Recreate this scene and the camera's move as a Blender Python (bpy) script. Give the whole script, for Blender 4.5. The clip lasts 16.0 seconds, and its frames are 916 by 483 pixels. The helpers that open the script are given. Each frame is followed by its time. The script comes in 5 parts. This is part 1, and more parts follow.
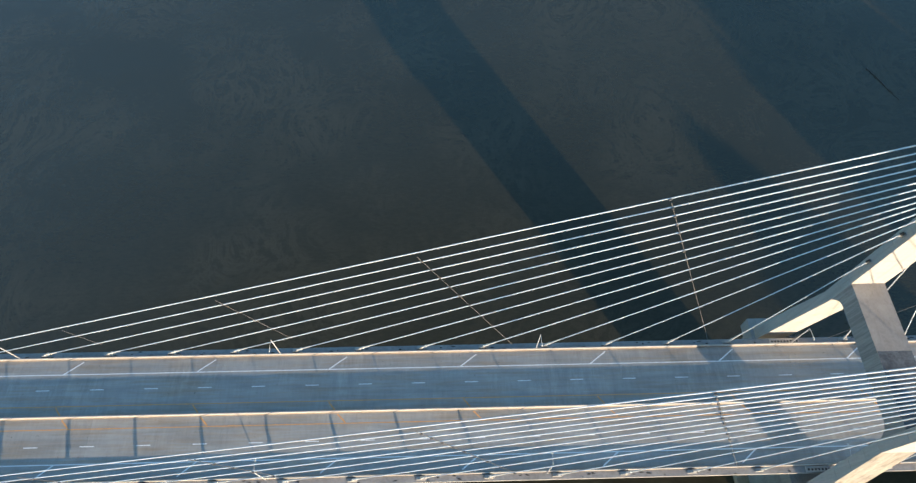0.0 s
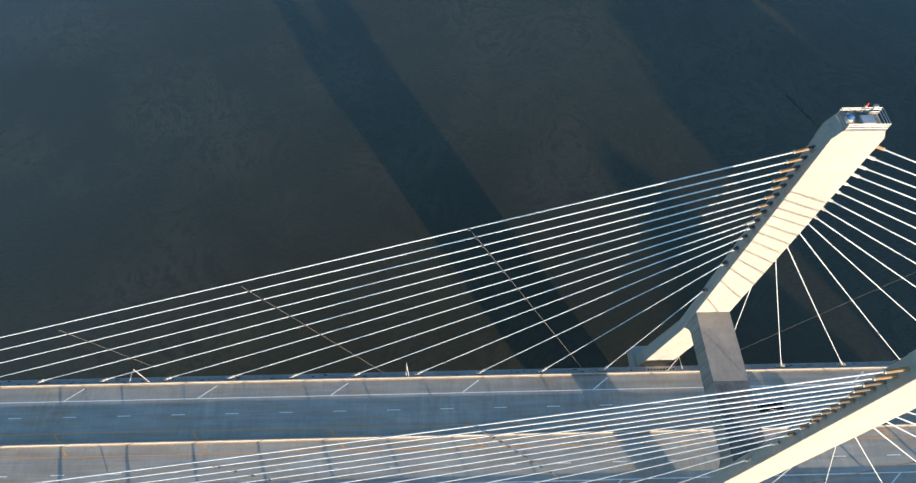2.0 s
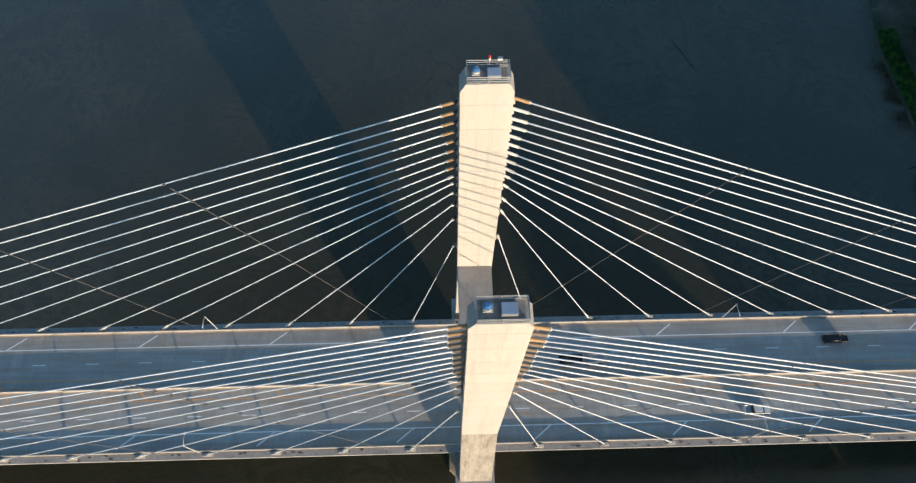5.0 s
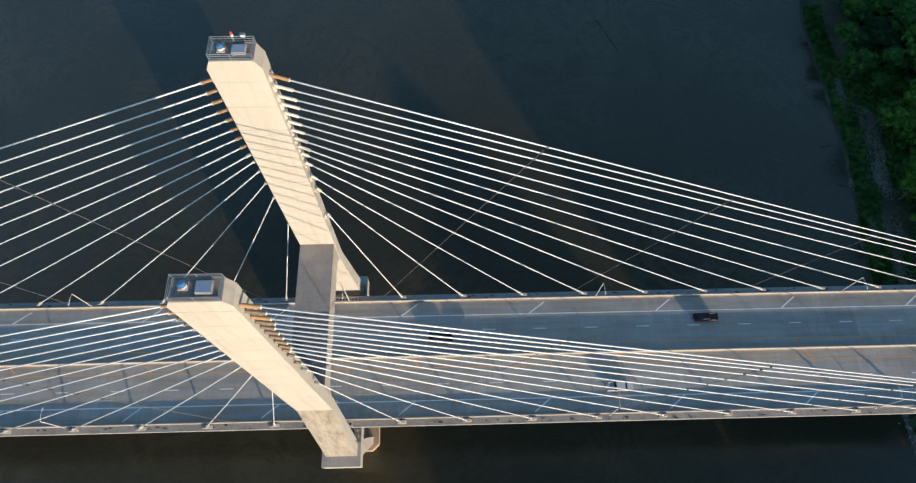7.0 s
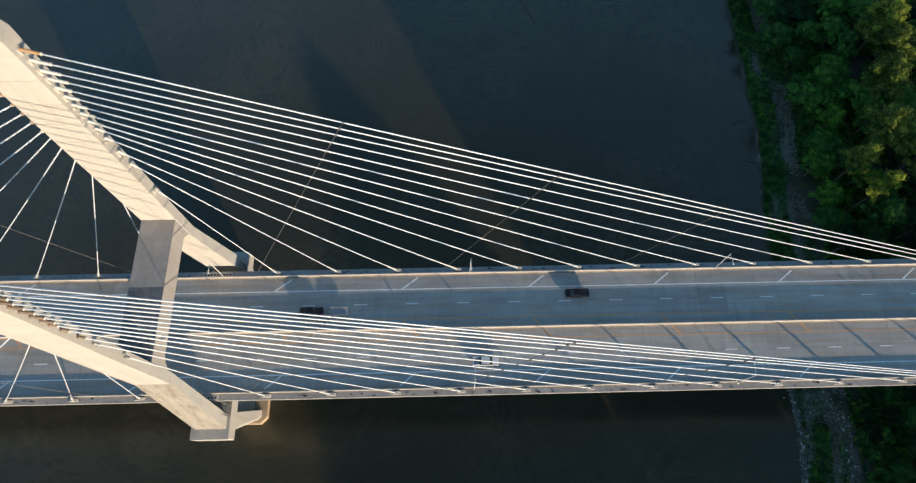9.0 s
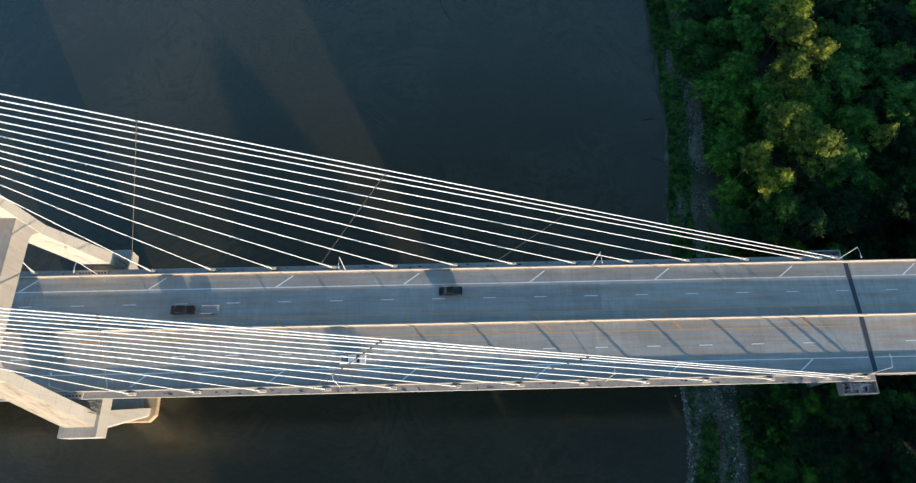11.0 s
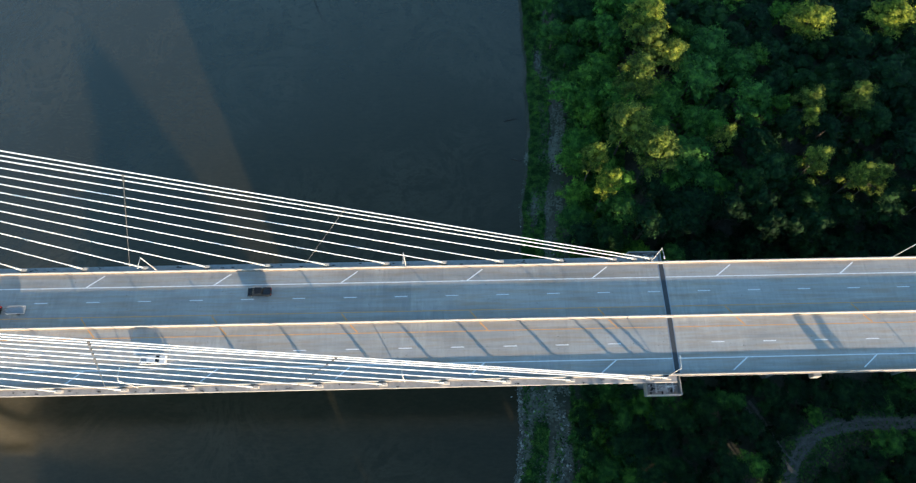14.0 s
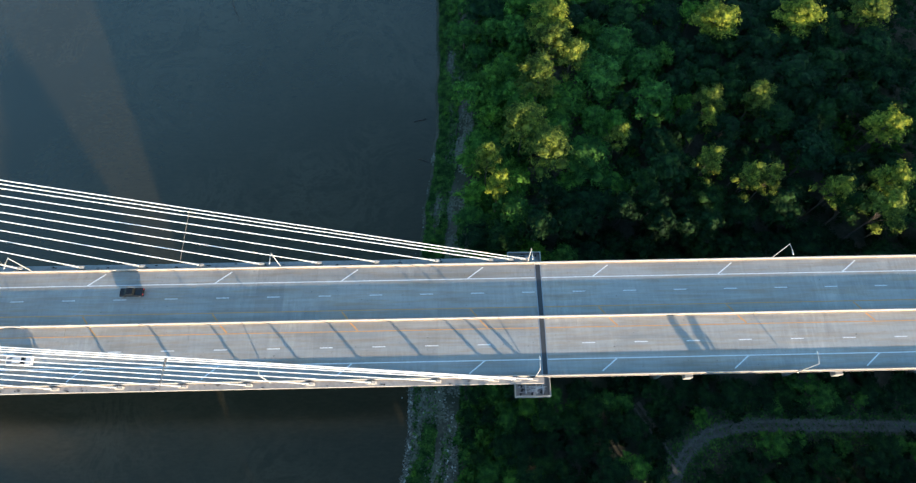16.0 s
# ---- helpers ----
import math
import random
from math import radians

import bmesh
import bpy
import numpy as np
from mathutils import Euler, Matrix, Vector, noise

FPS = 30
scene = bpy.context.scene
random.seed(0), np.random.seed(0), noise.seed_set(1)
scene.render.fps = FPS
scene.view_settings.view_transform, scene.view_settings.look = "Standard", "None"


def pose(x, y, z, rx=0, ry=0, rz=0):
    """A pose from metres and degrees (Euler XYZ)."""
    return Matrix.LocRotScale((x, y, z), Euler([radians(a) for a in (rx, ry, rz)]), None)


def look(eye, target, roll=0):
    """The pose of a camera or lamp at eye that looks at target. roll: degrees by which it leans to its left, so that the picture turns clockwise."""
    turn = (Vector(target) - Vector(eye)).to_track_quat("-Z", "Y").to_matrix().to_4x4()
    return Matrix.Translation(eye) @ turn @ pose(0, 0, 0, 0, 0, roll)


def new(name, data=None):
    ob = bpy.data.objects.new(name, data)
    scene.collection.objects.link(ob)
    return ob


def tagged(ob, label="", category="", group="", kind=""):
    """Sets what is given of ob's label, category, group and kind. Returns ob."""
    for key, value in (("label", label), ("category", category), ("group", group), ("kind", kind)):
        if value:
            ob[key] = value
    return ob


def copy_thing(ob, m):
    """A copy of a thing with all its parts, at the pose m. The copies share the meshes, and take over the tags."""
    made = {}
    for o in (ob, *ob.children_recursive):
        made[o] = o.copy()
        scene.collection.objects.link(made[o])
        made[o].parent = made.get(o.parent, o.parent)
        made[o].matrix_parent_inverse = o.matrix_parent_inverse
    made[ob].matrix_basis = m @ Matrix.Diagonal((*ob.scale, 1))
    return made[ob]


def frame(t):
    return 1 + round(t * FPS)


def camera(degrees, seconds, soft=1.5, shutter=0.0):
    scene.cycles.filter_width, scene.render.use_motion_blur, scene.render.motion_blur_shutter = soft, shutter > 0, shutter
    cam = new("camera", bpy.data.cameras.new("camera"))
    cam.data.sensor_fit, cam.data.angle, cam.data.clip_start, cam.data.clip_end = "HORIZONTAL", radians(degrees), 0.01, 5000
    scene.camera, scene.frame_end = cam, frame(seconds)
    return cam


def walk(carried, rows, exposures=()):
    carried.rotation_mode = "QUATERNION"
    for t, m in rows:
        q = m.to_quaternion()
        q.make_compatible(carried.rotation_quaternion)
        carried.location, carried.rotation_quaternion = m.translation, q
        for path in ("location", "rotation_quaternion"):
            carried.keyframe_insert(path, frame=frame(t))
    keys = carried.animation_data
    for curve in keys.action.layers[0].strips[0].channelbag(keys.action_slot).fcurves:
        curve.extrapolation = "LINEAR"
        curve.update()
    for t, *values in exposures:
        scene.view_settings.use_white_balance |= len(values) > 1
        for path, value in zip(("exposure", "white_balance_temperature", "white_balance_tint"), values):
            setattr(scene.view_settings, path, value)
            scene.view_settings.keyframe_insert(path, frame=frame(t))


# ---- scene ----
cam = camera(73.0, 16.0, 1.35)
EXPOSURES = [(0, 1.32, 5990, 1), (3.5, 1.0, 5990, 1), (7, 0.80, 5970, 1), (9, 0.85, 5970, 1), (11.5, 1.27, 5990, 1), (13.5, 1.6, 6030, 1), (16, 1.8, 6050, 1)]
PATH = [
    (0, (-80.231, -35.766, 140.391), (-80.19, -34.783, 138.65), 1.1),
    (0.5, (-72.659, -35.693, 140.488), (-72.619, -34.689, 138.759), 1.0),
    (1, (-65.038, -35.582, 140.614), (-64.998, -34.563, 138.893), 0.9),
    (1.5, (-57.379, -35.466, 140.787), (-57.34, -34.433, 139.075), 0.8),
    (2, (-49.664, -35.378, 140.973), (-49.627, -34.332, 139.269), 0.7),
    (2.5, (-41.861, -35.452, 141.101), (-41.826, -34.392, 139.406), 0.5),
    (3, (-34.169, -35.566, 141.143), (-34.137, -34.501, 139.45), 0.4),
    (3.5, (-26.727, -35.492, 141.116), (-26.692, -34.439, 139.416), 0.5),
    (4, (-19.279, -35.401, 141.107), (-19.244, -34.395, 139.379), 0.6),
    (4.2, (-16.305, -35.394, 141.109), (-16.267, -34.409, 139.368), 0.7),
    (6.3, (15.345, -36.194, 141.433), (15.38, -35.352, 139.619), 1.1),
    (6.5, (18.336, -36.234, 141.453), (18.371, -35.391, 139.639), 1.0),
    (7, (25.646, -36.383, 141.578), (25.685, -35.541, 139.764), 1.3),
    (7.5, (33.004, -36.482, 141.719), (33.045, -35.641, 139.904), 1.5),
    (8, (40.561, -36.659, 141.828), (40.603, -35.833, 140.007), 1.6),
    (8.5, (48.318, -36.894, 141.857), (48.358, -36.099, 140.022), 1.6),
    (9, (55.918, -37.072, 142.047), (55.958, -36.303, 140.201), 1.7),
    (11.3, (91.015, -37.685, 142.266), (91.052, -36.924, 140.417), 1.5),
    (11.5, (94.049, -37.768, 142.283), (94.086, -37.006, 140.434), 1.5),
    (12, (101.644, -38.032, 142.362), (101.682, -37.269, 140.514), 1.5),
    (12.5, (109.23, -38.268, 142.39), (109.268, -37.504, 140.542), 1.6),
    (13, (116.727, -38.393, 142.437), (116.767, -37.629, 140.59), 1.7),
    (13.5, (124.403, -38.42, 142.497), (124.441, -37.657, 140.649), 1.7),
    (14, (132.336, -38.539, 142.61), (132.371, -37.777, 140.762), 1.4),
    (14.5, (140.296, -38.721, 142.613), (140.327, -37.958, 140.764), 1.1),
    (15, (148.289, -38.919, 142.514), (148.316, -38.156, 140.666), 0.8),
    (15.5, (156.227, -39.106, 142.395), (156.249, -38.341, 140.548), 0.5),
    (16, (163.916, -39.21, 142.244), (163.937, -38.444, 140.397), 0.4),
]
walk(cam, [(t, look(eye, target, roll)) for t, eye, target, roll in PATH], EXPOSURES)

# ---- world and sun ----
SUN = Vector((0.56, -1.0, 0.142)).normalized()
SUN_EL = math.asin(SUN.z)
world = bpy.data.worlds.new("sky")
scene.world = world
world.use_nodes = True
wn = world.node_tree.nodes
sky = wn.new("ShaderNodeTexSky")
sky.sky_type = "NISHITA"
sky.sun_disc = False
sky.sun_elevation = SUN_EL
sky.sun_rotation = math.atan2(SUN.x, SUN.y)
sky.air_density, sky.dust_density, sky.ozone_density = 1.0, 0.7, 2.6
wn["Background"].inputs["Strength"].default_value = 0.15
world.node_tree.links.new(sky.outputs[0], wn["Background"].inputs["Color"])
lamp = bpy.data.lights.new("sun", "SUN")
lamp.energy, lamp.angle, lamp.color = 4.2, radians(0.5), (1.0, 0.73, 0.51)
sun = new("sun", lamp)
sun.matrix_world = look(SUN * 300, (0, 0, 0))


# ---- materials ----
def material(name, rough=0.8, metal=0.0):
    m = bpy.data.materials.new(name)
    m.use_nodes = True
    b = m.node_tree.nodes["Principled BSDF"]
    b.inputs["Roughness"].default_value, b.inputs["Metallic"].default_value = rough, metal
    return m, m.node_tree, b


def put(tree, kind, **values):
    n = tree.nodes.new(kind)
    for key, value in values.items():
        n.inputs[key.replace("_", " ")].default_value = value
    return n


def coords(tree, scale=(1, 1, 1)):
    """World-aligned metres, stretched by scale."""
    g = tree.nodes.new("ShaderNodeNewGeometry")
    m = put(tree, "ShaderNodeMapping", Scale=scale)
    tree.links.new(g.outputs["Position"], m.inputs["Vector"])
    return m.outputs[0]


def noisy(tree, vector, scale, detail=4, rough=0.6):
    n = put(tree, "ShaderNodeTexNoise", Scale=scale, Detail=detail, Roughness=rough)
    tree.links.new(vector, n.inputs["Vector"])
    return n.outputs["Fac"]


def ramp(tree, fac, stops):
    r = tree.nodes.new("ShaderNodeValToRGB")
    while len(r.color_ramp.elements) < len(stops):
        r.color_ramp.elements.new(0.5)
    for e, (p, c) in zip(r.color_ramp.elements, stops):
        e.position, e.color = p, (*c, 1) if len(c) == 3 else c
    tree.links.new(fac, r.inputs[0])
    return r.outputs[0]


def mixed(tree, fac, a, b, mode="MIX"):
    x = tree.nodes.new("ShaderNodeMix")
    x.data_type, x.blend_type = "RGBA", mode
    for socket, value in ((x.inputs[0], fac), (x.inputs[6], a), (x.inputs[7], b)):
        if isinstance(value, (int, float)):
            socket.default_value = value
        elif isinstance(value, tuple):
            socket.default_value = (*value, 1)
        else:
            tree.links.new(value, socket)
    return x.outputs[2]


def bumped(tree, bsdf, height, distance, strength=0.5):
    n = put(tree, "ShaderNodeBump", Strength=strength, Distance=distance)
    tree.links.new(height, n.inputs["Height"])
    tree.links.new(n.outputs[0], bsdf.inputs["Normal"])


def grainy(name, dark, light, big=0.2, small=3.0, rough=0.85, stretch=(1, 1, 1), vary=0.0, bump=0.02, stain=0.35):
    """A matt surface with broad stains, fine grain and, by vary, a shade of its own for each piece."""
    m, t, b = material(name, rough)
    v = coords(t, stretch)
    w = coords(t)
    broad, fine = noisy(t, v, big, 6, 0.65), noisy(t, w, small, 5, 0.7)
    c = ramp(t, broad, [(0.3, dark), (0.68, light)])
    c = mixed(t, stain, c, ramp(t, fine, [(0.3, (0.35, 0.35, 0.35)), (0.6, (1, 1, 1))]), "MULTIPLY")
    if vary:
        o = t.nodes.new("ShaderNodeObjectInfo")
        c = mixed(t, 1.0, c, ramp(t, o.outputs["Random"], [(0, (1 - vary,) * 3), (1, (1, 1, 1))]), "MULTIPLY")
    t.links.new(c, b.inputs["Base Color"])
    bumped(t, b, fine, bump)
    return m


def plain(name, colour, rough=0.5, metal=0.0, dirt=0.25, scale=2.0):
    m, t, b = material(name, rough, metal)
    f = noisy(t, coords(t), scale, 5, 0.7)
    t.links.new(mixed(t, dirt, colour, ramp(t, f, [(0.35, (0.3, 0.28, 0.25)), (0.6, (1, 1, 1))]), "MULTIPLY"), b.inputs["Base Color"])
    return m




def weathered(name, dark, light, damp=0.25):
    """Pale cast concrete, with rain stains on the faces that lean back and faint runs down the walls and dark ones on the damp side away from the sun."""
    m, t, b = material(name, 0.85)
    c = ramp(t, noisy(t, coords(t, (1, 1, 0.2)), 0.14, 6, 0.65), [(0.3, dark), (0.68, light)])
    fine = noisy(t, coords(t), 2.2, 5, 0.7)
    c = mixed(t, 0.14, c, ramp(t, fine, [(0.3, (0.35, 0.35, 0.35)), (0.6, (1, 1, 1))]), "MULTIPLY")
    runs = ramp(t, noisy(t, coords(t, (1.1, 1.1, 0.05)), 1.0, 5, 0.75), [(0.50, (1, 1, 1)), (0.72, (0.62, 0.58, 0.53))])
    c = mixed(t, 0.4, c, runs, "MULTIPLY")
    g = t.nodes.new("ShaderNodeNewGeometry")
    up = t.nodes.new("ShaderNodeSeparateXYZ")
    t.links.new(g.outputs["Normal"], up.inputs[0])
    rain = ramp(t, up.outputs["Z"], [(0.04, (0, 0, 0)), (0.14, (1, 1, 1)), (0.3, (0.9, 0.9, 0.9)), (0.45, (0.3, 0.3, 0.3))])
    mottle = ramp(t, noisy(t, coords(t, (1, 1, 0.35)), 0.35, 6, 0.7), [(0.3, (0.56, 0.54, 0.51)), (0.7, (0.86, 0.84, 0.80))])
    mottle = mixed(t, 0.75, mottle, ramp(t, noisy(t, coords(t, (1.3, 0.22, 0.22)), 0.8, 6, 0.72), [(0.36, (0.5, 0.47, 0.43)), (0.5, (0.95, 0.94, 0.92)), (0.66, (1.15, 1.14, 1.12))]), "MULTIPLY")
    c = mixed(t, rain, c, mixed(t, 1.0, c, mottle, "MULTIPLY"))
    end = t.nodes.new("ShaderNodeMath")
    end.operation = "MULTIPLY"
    end.inputs[1].default_value = -1.0
    t.links.new(up.outputs["X"], end.inputs[0])
    ends = ramp(t, end.outputs[0], [(0.6, (0, 0, 0)), (0.9, (1, 1, 1))])
    soot = ramp(t, noisy(t, coords(t, (1.6, 1.6, 0.09)), 1.0, 6, 0.78), [(0.42, (1, 1, 1)), (0.56, (0.62, 0.62, 0.63)), (0.7, (0.3, 0.3, 0.31))])
    c = mixed(t, ends, c, mixed(t, damp, c, soot, "MULTIPLY"))
    o = t.nodes.new("ShaderNodeObjectInfo")
    c = mixed(t, 1.0, c, ramp(t, o.outputs["Random"], [(0, (0.965, 0.965, 0.965)), (1, (1, 1, 1))]), "MULTIPLY")
    t.links.new(c, b.inputs["Base Color"])
    bumped(t, b, fine, 0.01)
    return m


CONCRETE = weathered("tower_concrete", (0.435, 0.41, 0.378), (0.49, 0.465, 0.432))
STRUT = weathered("stained_strut_concrete", (0.29, 0.265, 0.245), (0.44, 0.405, 0.375), 0.7)
RAW = grainy("weathered_concrete", (0.30, 0.28, 0.26), (0.44, 0.42, 0.39), 0.25, 2.5, 0.9, (1, 1, 1), 0.0, 0.015, 0.3)


def paved(name, dark, light, vary):
    """Worn road concrete: wheel paths along the road, broom streaks across it, rust-brown dirt and grain."""
    m, t, b = material(name, 0.8)
    c = ramp(t, noisy(t, coords(t, (0.5, 1.6, 1)), 0.14, 6, 0.65), [(0.3, dark), (0.7, light)])
    paths = noisy(t, coords(t, (0.02, 0.5, 0.5)), 1.0, 3, 0.6)
    c = mixed(t, 0.7, c, ramp(t, paths, [(0.3, (0.72, 0.72, 0.72)), (0.5, (1, 1, 1)), (0.7, (0.84, 0.84, 0.84))]), "MULTIPLY")
    broom = noisy(t, coords(t, (1.5, 0.16, 0.16)), 1.0, 6, 0.72)
    c = mixed(t, 0.22, c, ramp(t, broom, [(0.36, (0.7, 0.7, 0.71)), (0.5, (0.97, 0.97, 0.97)), (0.64, (1.2, 1.2, 1.19))]), "MULTIPLY")
    drips = noisy(t, coords(t, (0.55, 0.1, 0.1)), 1.0, 5, 0.75)
    zone = ramp(t, noisy(t, coords(t), 0.045, 3), [(0.48, (0, 0, 0)), (0.6, (1, 1, 1))])
    c = mixed(t, zone, c, mixed(t, 0.5, c, ramp(t, drips, [(0.36, (0.8, 0.8, 0.8)), (0.5, (1, 1, 1)), (0.62, (1.3, 1.3, 1.28))]), "MULTIPLY"))
    specks = ramp(t, noisy(t, coords(t), 1.7, 2, 0.5), [(0.235, (0.3, 0.3, 0.3)), (0.26, (1, 1, 1))])
    c = mixed(t, 0.8, c, specks, "MULTIPLY")
    rust = ramp(t, noisy(t, coords(t, (0.06, 0.8, 0.8)), 1.0, 5, 0.7), [(0.46, (1, 1, 1)), (0.68, (0.98, 0.82, 0.66))])
    c = mixed(t, 0.9, c, rust, "MULTIPLY")
    blots = ramp(t, noisy(t, coords(t), 0.9, 6, 0.75), [(0.28, (0.55, 0.55, 0.55)), (0.4, (1, 1, 1))])
    c = mixed(t, 0.55, c, blots, "MULTIPLY")
    o = t.nodes.new("ShaderNodeObjectInfo")
    c = mixed(t, 1.0, c, ramp(t, o.outputs["Random"], [(0, (1 - vary,) * 3), (1, (1, 1, 1))]), "MULTIPLY")
    t.links.new(c, b.inputs["Base Color"])
    bumped(t, b, noisy(t, coords(t), 3.0, 5, 0.7), 0.004)
    return m


SLAB = paved("road_concrete", (0.32, 0.315, 0.295), (0.43, 0.42, 0.395), 0.13)
APPROACH = paved("pale_road_concrete", (0.355, 0.34, 0.31), (0.475, 0.455, 0.42), 0.06)
KERB = grainy("splashed_kerb_concrete", (0.21, 0.165, 0.125), (0.33, 0.27, 0.215), 0.6, 2.4, 0.9, (0.25, 1, 1), 0.12, 0.006, 0.35)
BARRIER = grainy("barrier_concrete", (0.40, 0.372, 0.335), (0.51, 0.478, 0.435), 0.5, 3.0, 0.85, (0.4, 1, 1), 0.12, 0.006, 0.25)
LEDGE = grainy("ledge_concrete", (0.29, 0.275, 0.26), (0.42, 0.40, 0.38), 0.3, 1.2, 0.85, (0.5, 1, 1), 0.1, 0.006, 0.4)
RUBBER = plain("joint_rubber", (0.055, 0.058, 0.062), 0.7)
WHITE_PAINT = plain("white_road_paint", (0.86, 0.86, 0.85), 0.6, 0, 0.2, 1.5)
YELLOW_PAINT = plain("yellow_road_paint", (0.70, 0.365, 0.135), 0.6, 0, 0.25, 1.5)
SHEATH = plain("white_cable_sheath", (0.74, 0.765, 0.80), 0.28, 0, 0.08, 0.6)
TAN = plain("tan_sleeve", (0.39, 0.235, 0.115), 0.6, 0, 0.3, 2.0)
BROWN = plain("brown_sleeve", (0.19, 0.135, 0.09), 0.6, 0, 0.35, 2.0)
PALE_SLEEVE = plain("pale_sleeve", (0.62, 0.6, 0.56), 0.5, 0, 0.2, 2.0)
STEEL = plain("galvanised_steel", (0.42, 0.43, 0.44), 0.45, 0.7, 0.3, 4.0)
POLE = plain("pole_paint", (0.62, 0.6, 0.57), 0.5, 0.1, 0.2, 3.0)
DARK_STEEL = plain("dark_steel", (0.05, 0.05, 0.052), 0.55, 0.4, 0.3, 3.0)
CAGE = plain("cage_steel", (0.2, 0.205, 0.21), 0.5, 0.5, 0.3, 3.0)
PLATFORM = grainy("platform_concrete", (0.19, 0.175, 0.16), (0.33, 0.305, 0.275), 0.5, 2.0, 0.9, (1, 1, 1), 0.0, 0.01, 0.3)
# shade on the near half of the strut top, put into a dark coat
STRUT_SHADE = grainy("strut_shade_paint", (0.06, 0.068, 0.078), (0.17, 0.18, 0.195), 0.5, 2.0, 0.9, (1, 1, 1), 0.0, 0.01, 0.3)
CLAMP = plain("clamp_steel", (0.12, 0.115, 0.11), 0.6, 0.3, 0.3, 5.0)
ROPE = plain("tie_rope", (0.15, 0.14, 0.13), 0.7, 0, 0.3, 5.0)
GRIME = plain("grime", (0.035, 0.032, 0.03), 0.95, 0, 0.3, 4.0)
BLUE = plain("blue_paint", (0.10, 0.24, 0.48), 0.4, 0, 0.2, 4.0)
RED = plain("red_paint", (0.55, 0.03, 0.03), 0.4, 0, 0.2, 4.0)
BLACK_PAINT = plain("black_car_paint", (0.008, 0.008, 0.009), 0.25, 0.0, 0.1, 4.0)
BED = plain("bed_liner", (0.30, 0.31, 0.32), 0.7, 0.0, 0.3, 4.0)
WHITE_CAR = plain("white_car_paint", (0.56, 0.57, 0.58), 0.3, 0.0, 0.05, 4.0)
GLASS = plain("dark_glass", (0.01, 0.012, 0.014), 0.08, 0.0, 0.0, 1.0)
TYRE = plain("tyre_rubber", (0.015, 0.015, 0.015), 0.8)
BARK = plain("bark", (0.10, 0.085, 0.07), 0.9, 0, 0.5, 6.0)
DRIFT = plain("driftwood", (0.07, 0.062, 0.053), 0.9, 0, 0.4, 6.0)
TAN_CONCRETE = grainy("tan_concrete", (0.38, 0.27, 0.16), (0.52, 0.39, 0.26), 0.3, 2.0, 0.9, (1, 1, 0.4), 0.0, 0.015, 0.3)


STONE, rt, rb = material("shore_stone", 0.9)
rc = ramp(rt, rt.nodes.new("ShaderNodeNewGeometry").outputs["Random Per Island"], [(0, (0.05, 0.05, 0.042)), (0.6, (0.15, 0.148, 0.13)), (0.85, (0.25, 0.24, 0.215)), (1, (0.47, 0.46, 0.42))])
rc = mixed(rt, 0.4, rc, ramp(rt, noisy(rt, coords(rt), 3.0, 5, 0.7), [(0.35, (0.4, 0.4, 0.36)), (0.62, (1, 1, 1))]), "MULTIPLY")
rt.links.new(rc, rb.inputs["Base Color"])
bumped(rt, rb, noisy(rt, coords(rt), 6.0, 4), 0.02)


def leafy(name, dark, light, glow=0.25):
    """Leaves with a shade of their own by clump, which let some light through."""
    m, t, b = material(name, 0.7)
    b.inputs["Specular IOR Level"].default_value = 0.12
    g = t.nodes.new("ShaderNodeNewGeometry")
    o = t.nodes.new("ShaderNodeObjectInfo")
    c = ramp(t, g.outputs["Random Per Island"], [(0, dark), (1, light)])
    c = mixed(t, 0.7, c, ramp(t, o.outputs["Random"], [(0, (0.36, 0.46, 0.52)), (0.5, (0.85, 0.9, 0.9)), (1, (1.4, 1.35, 0.9))]), "MULTIPLY")
    c = mixed(t, 0.5, c, ramp(t, noisy(t, coords(t), 0.07, 3), [(0.35, (0.45, 0.55, 0.55)), (0.65, (1.35, 1.25, 1.0))]), "MULTIPLY")
    c = mixed(t, 0.75, c, ramp(t, noisy(t, coords(t), 0.55, 2, 0.5), [(0.36, (0.28, 0.36, 0.42)), (0.5, (0.9, 0.92, 0.92)), (0.64, (1.75, 1.6, 1.2))]), "MULTIPLY")
    t.links.new(c, b.inputs["Base Color"])
    see = t.nodes.new("ShaderNodeBsdfTranslucent")
    t.links.new(c, see.inputs["Color"])
    x = t.nodes.new("ShaderNodeMixShader")
    x.inputs[0].default_value = glow
    t.links.new(b.outputs[0], x.inputs[1])
    t.links.new(see.outputs[0], x.inputs[2])
    t.links.new(x.outputs[0], t.nodes["Material Output"].inputs["Surface"])
    return m


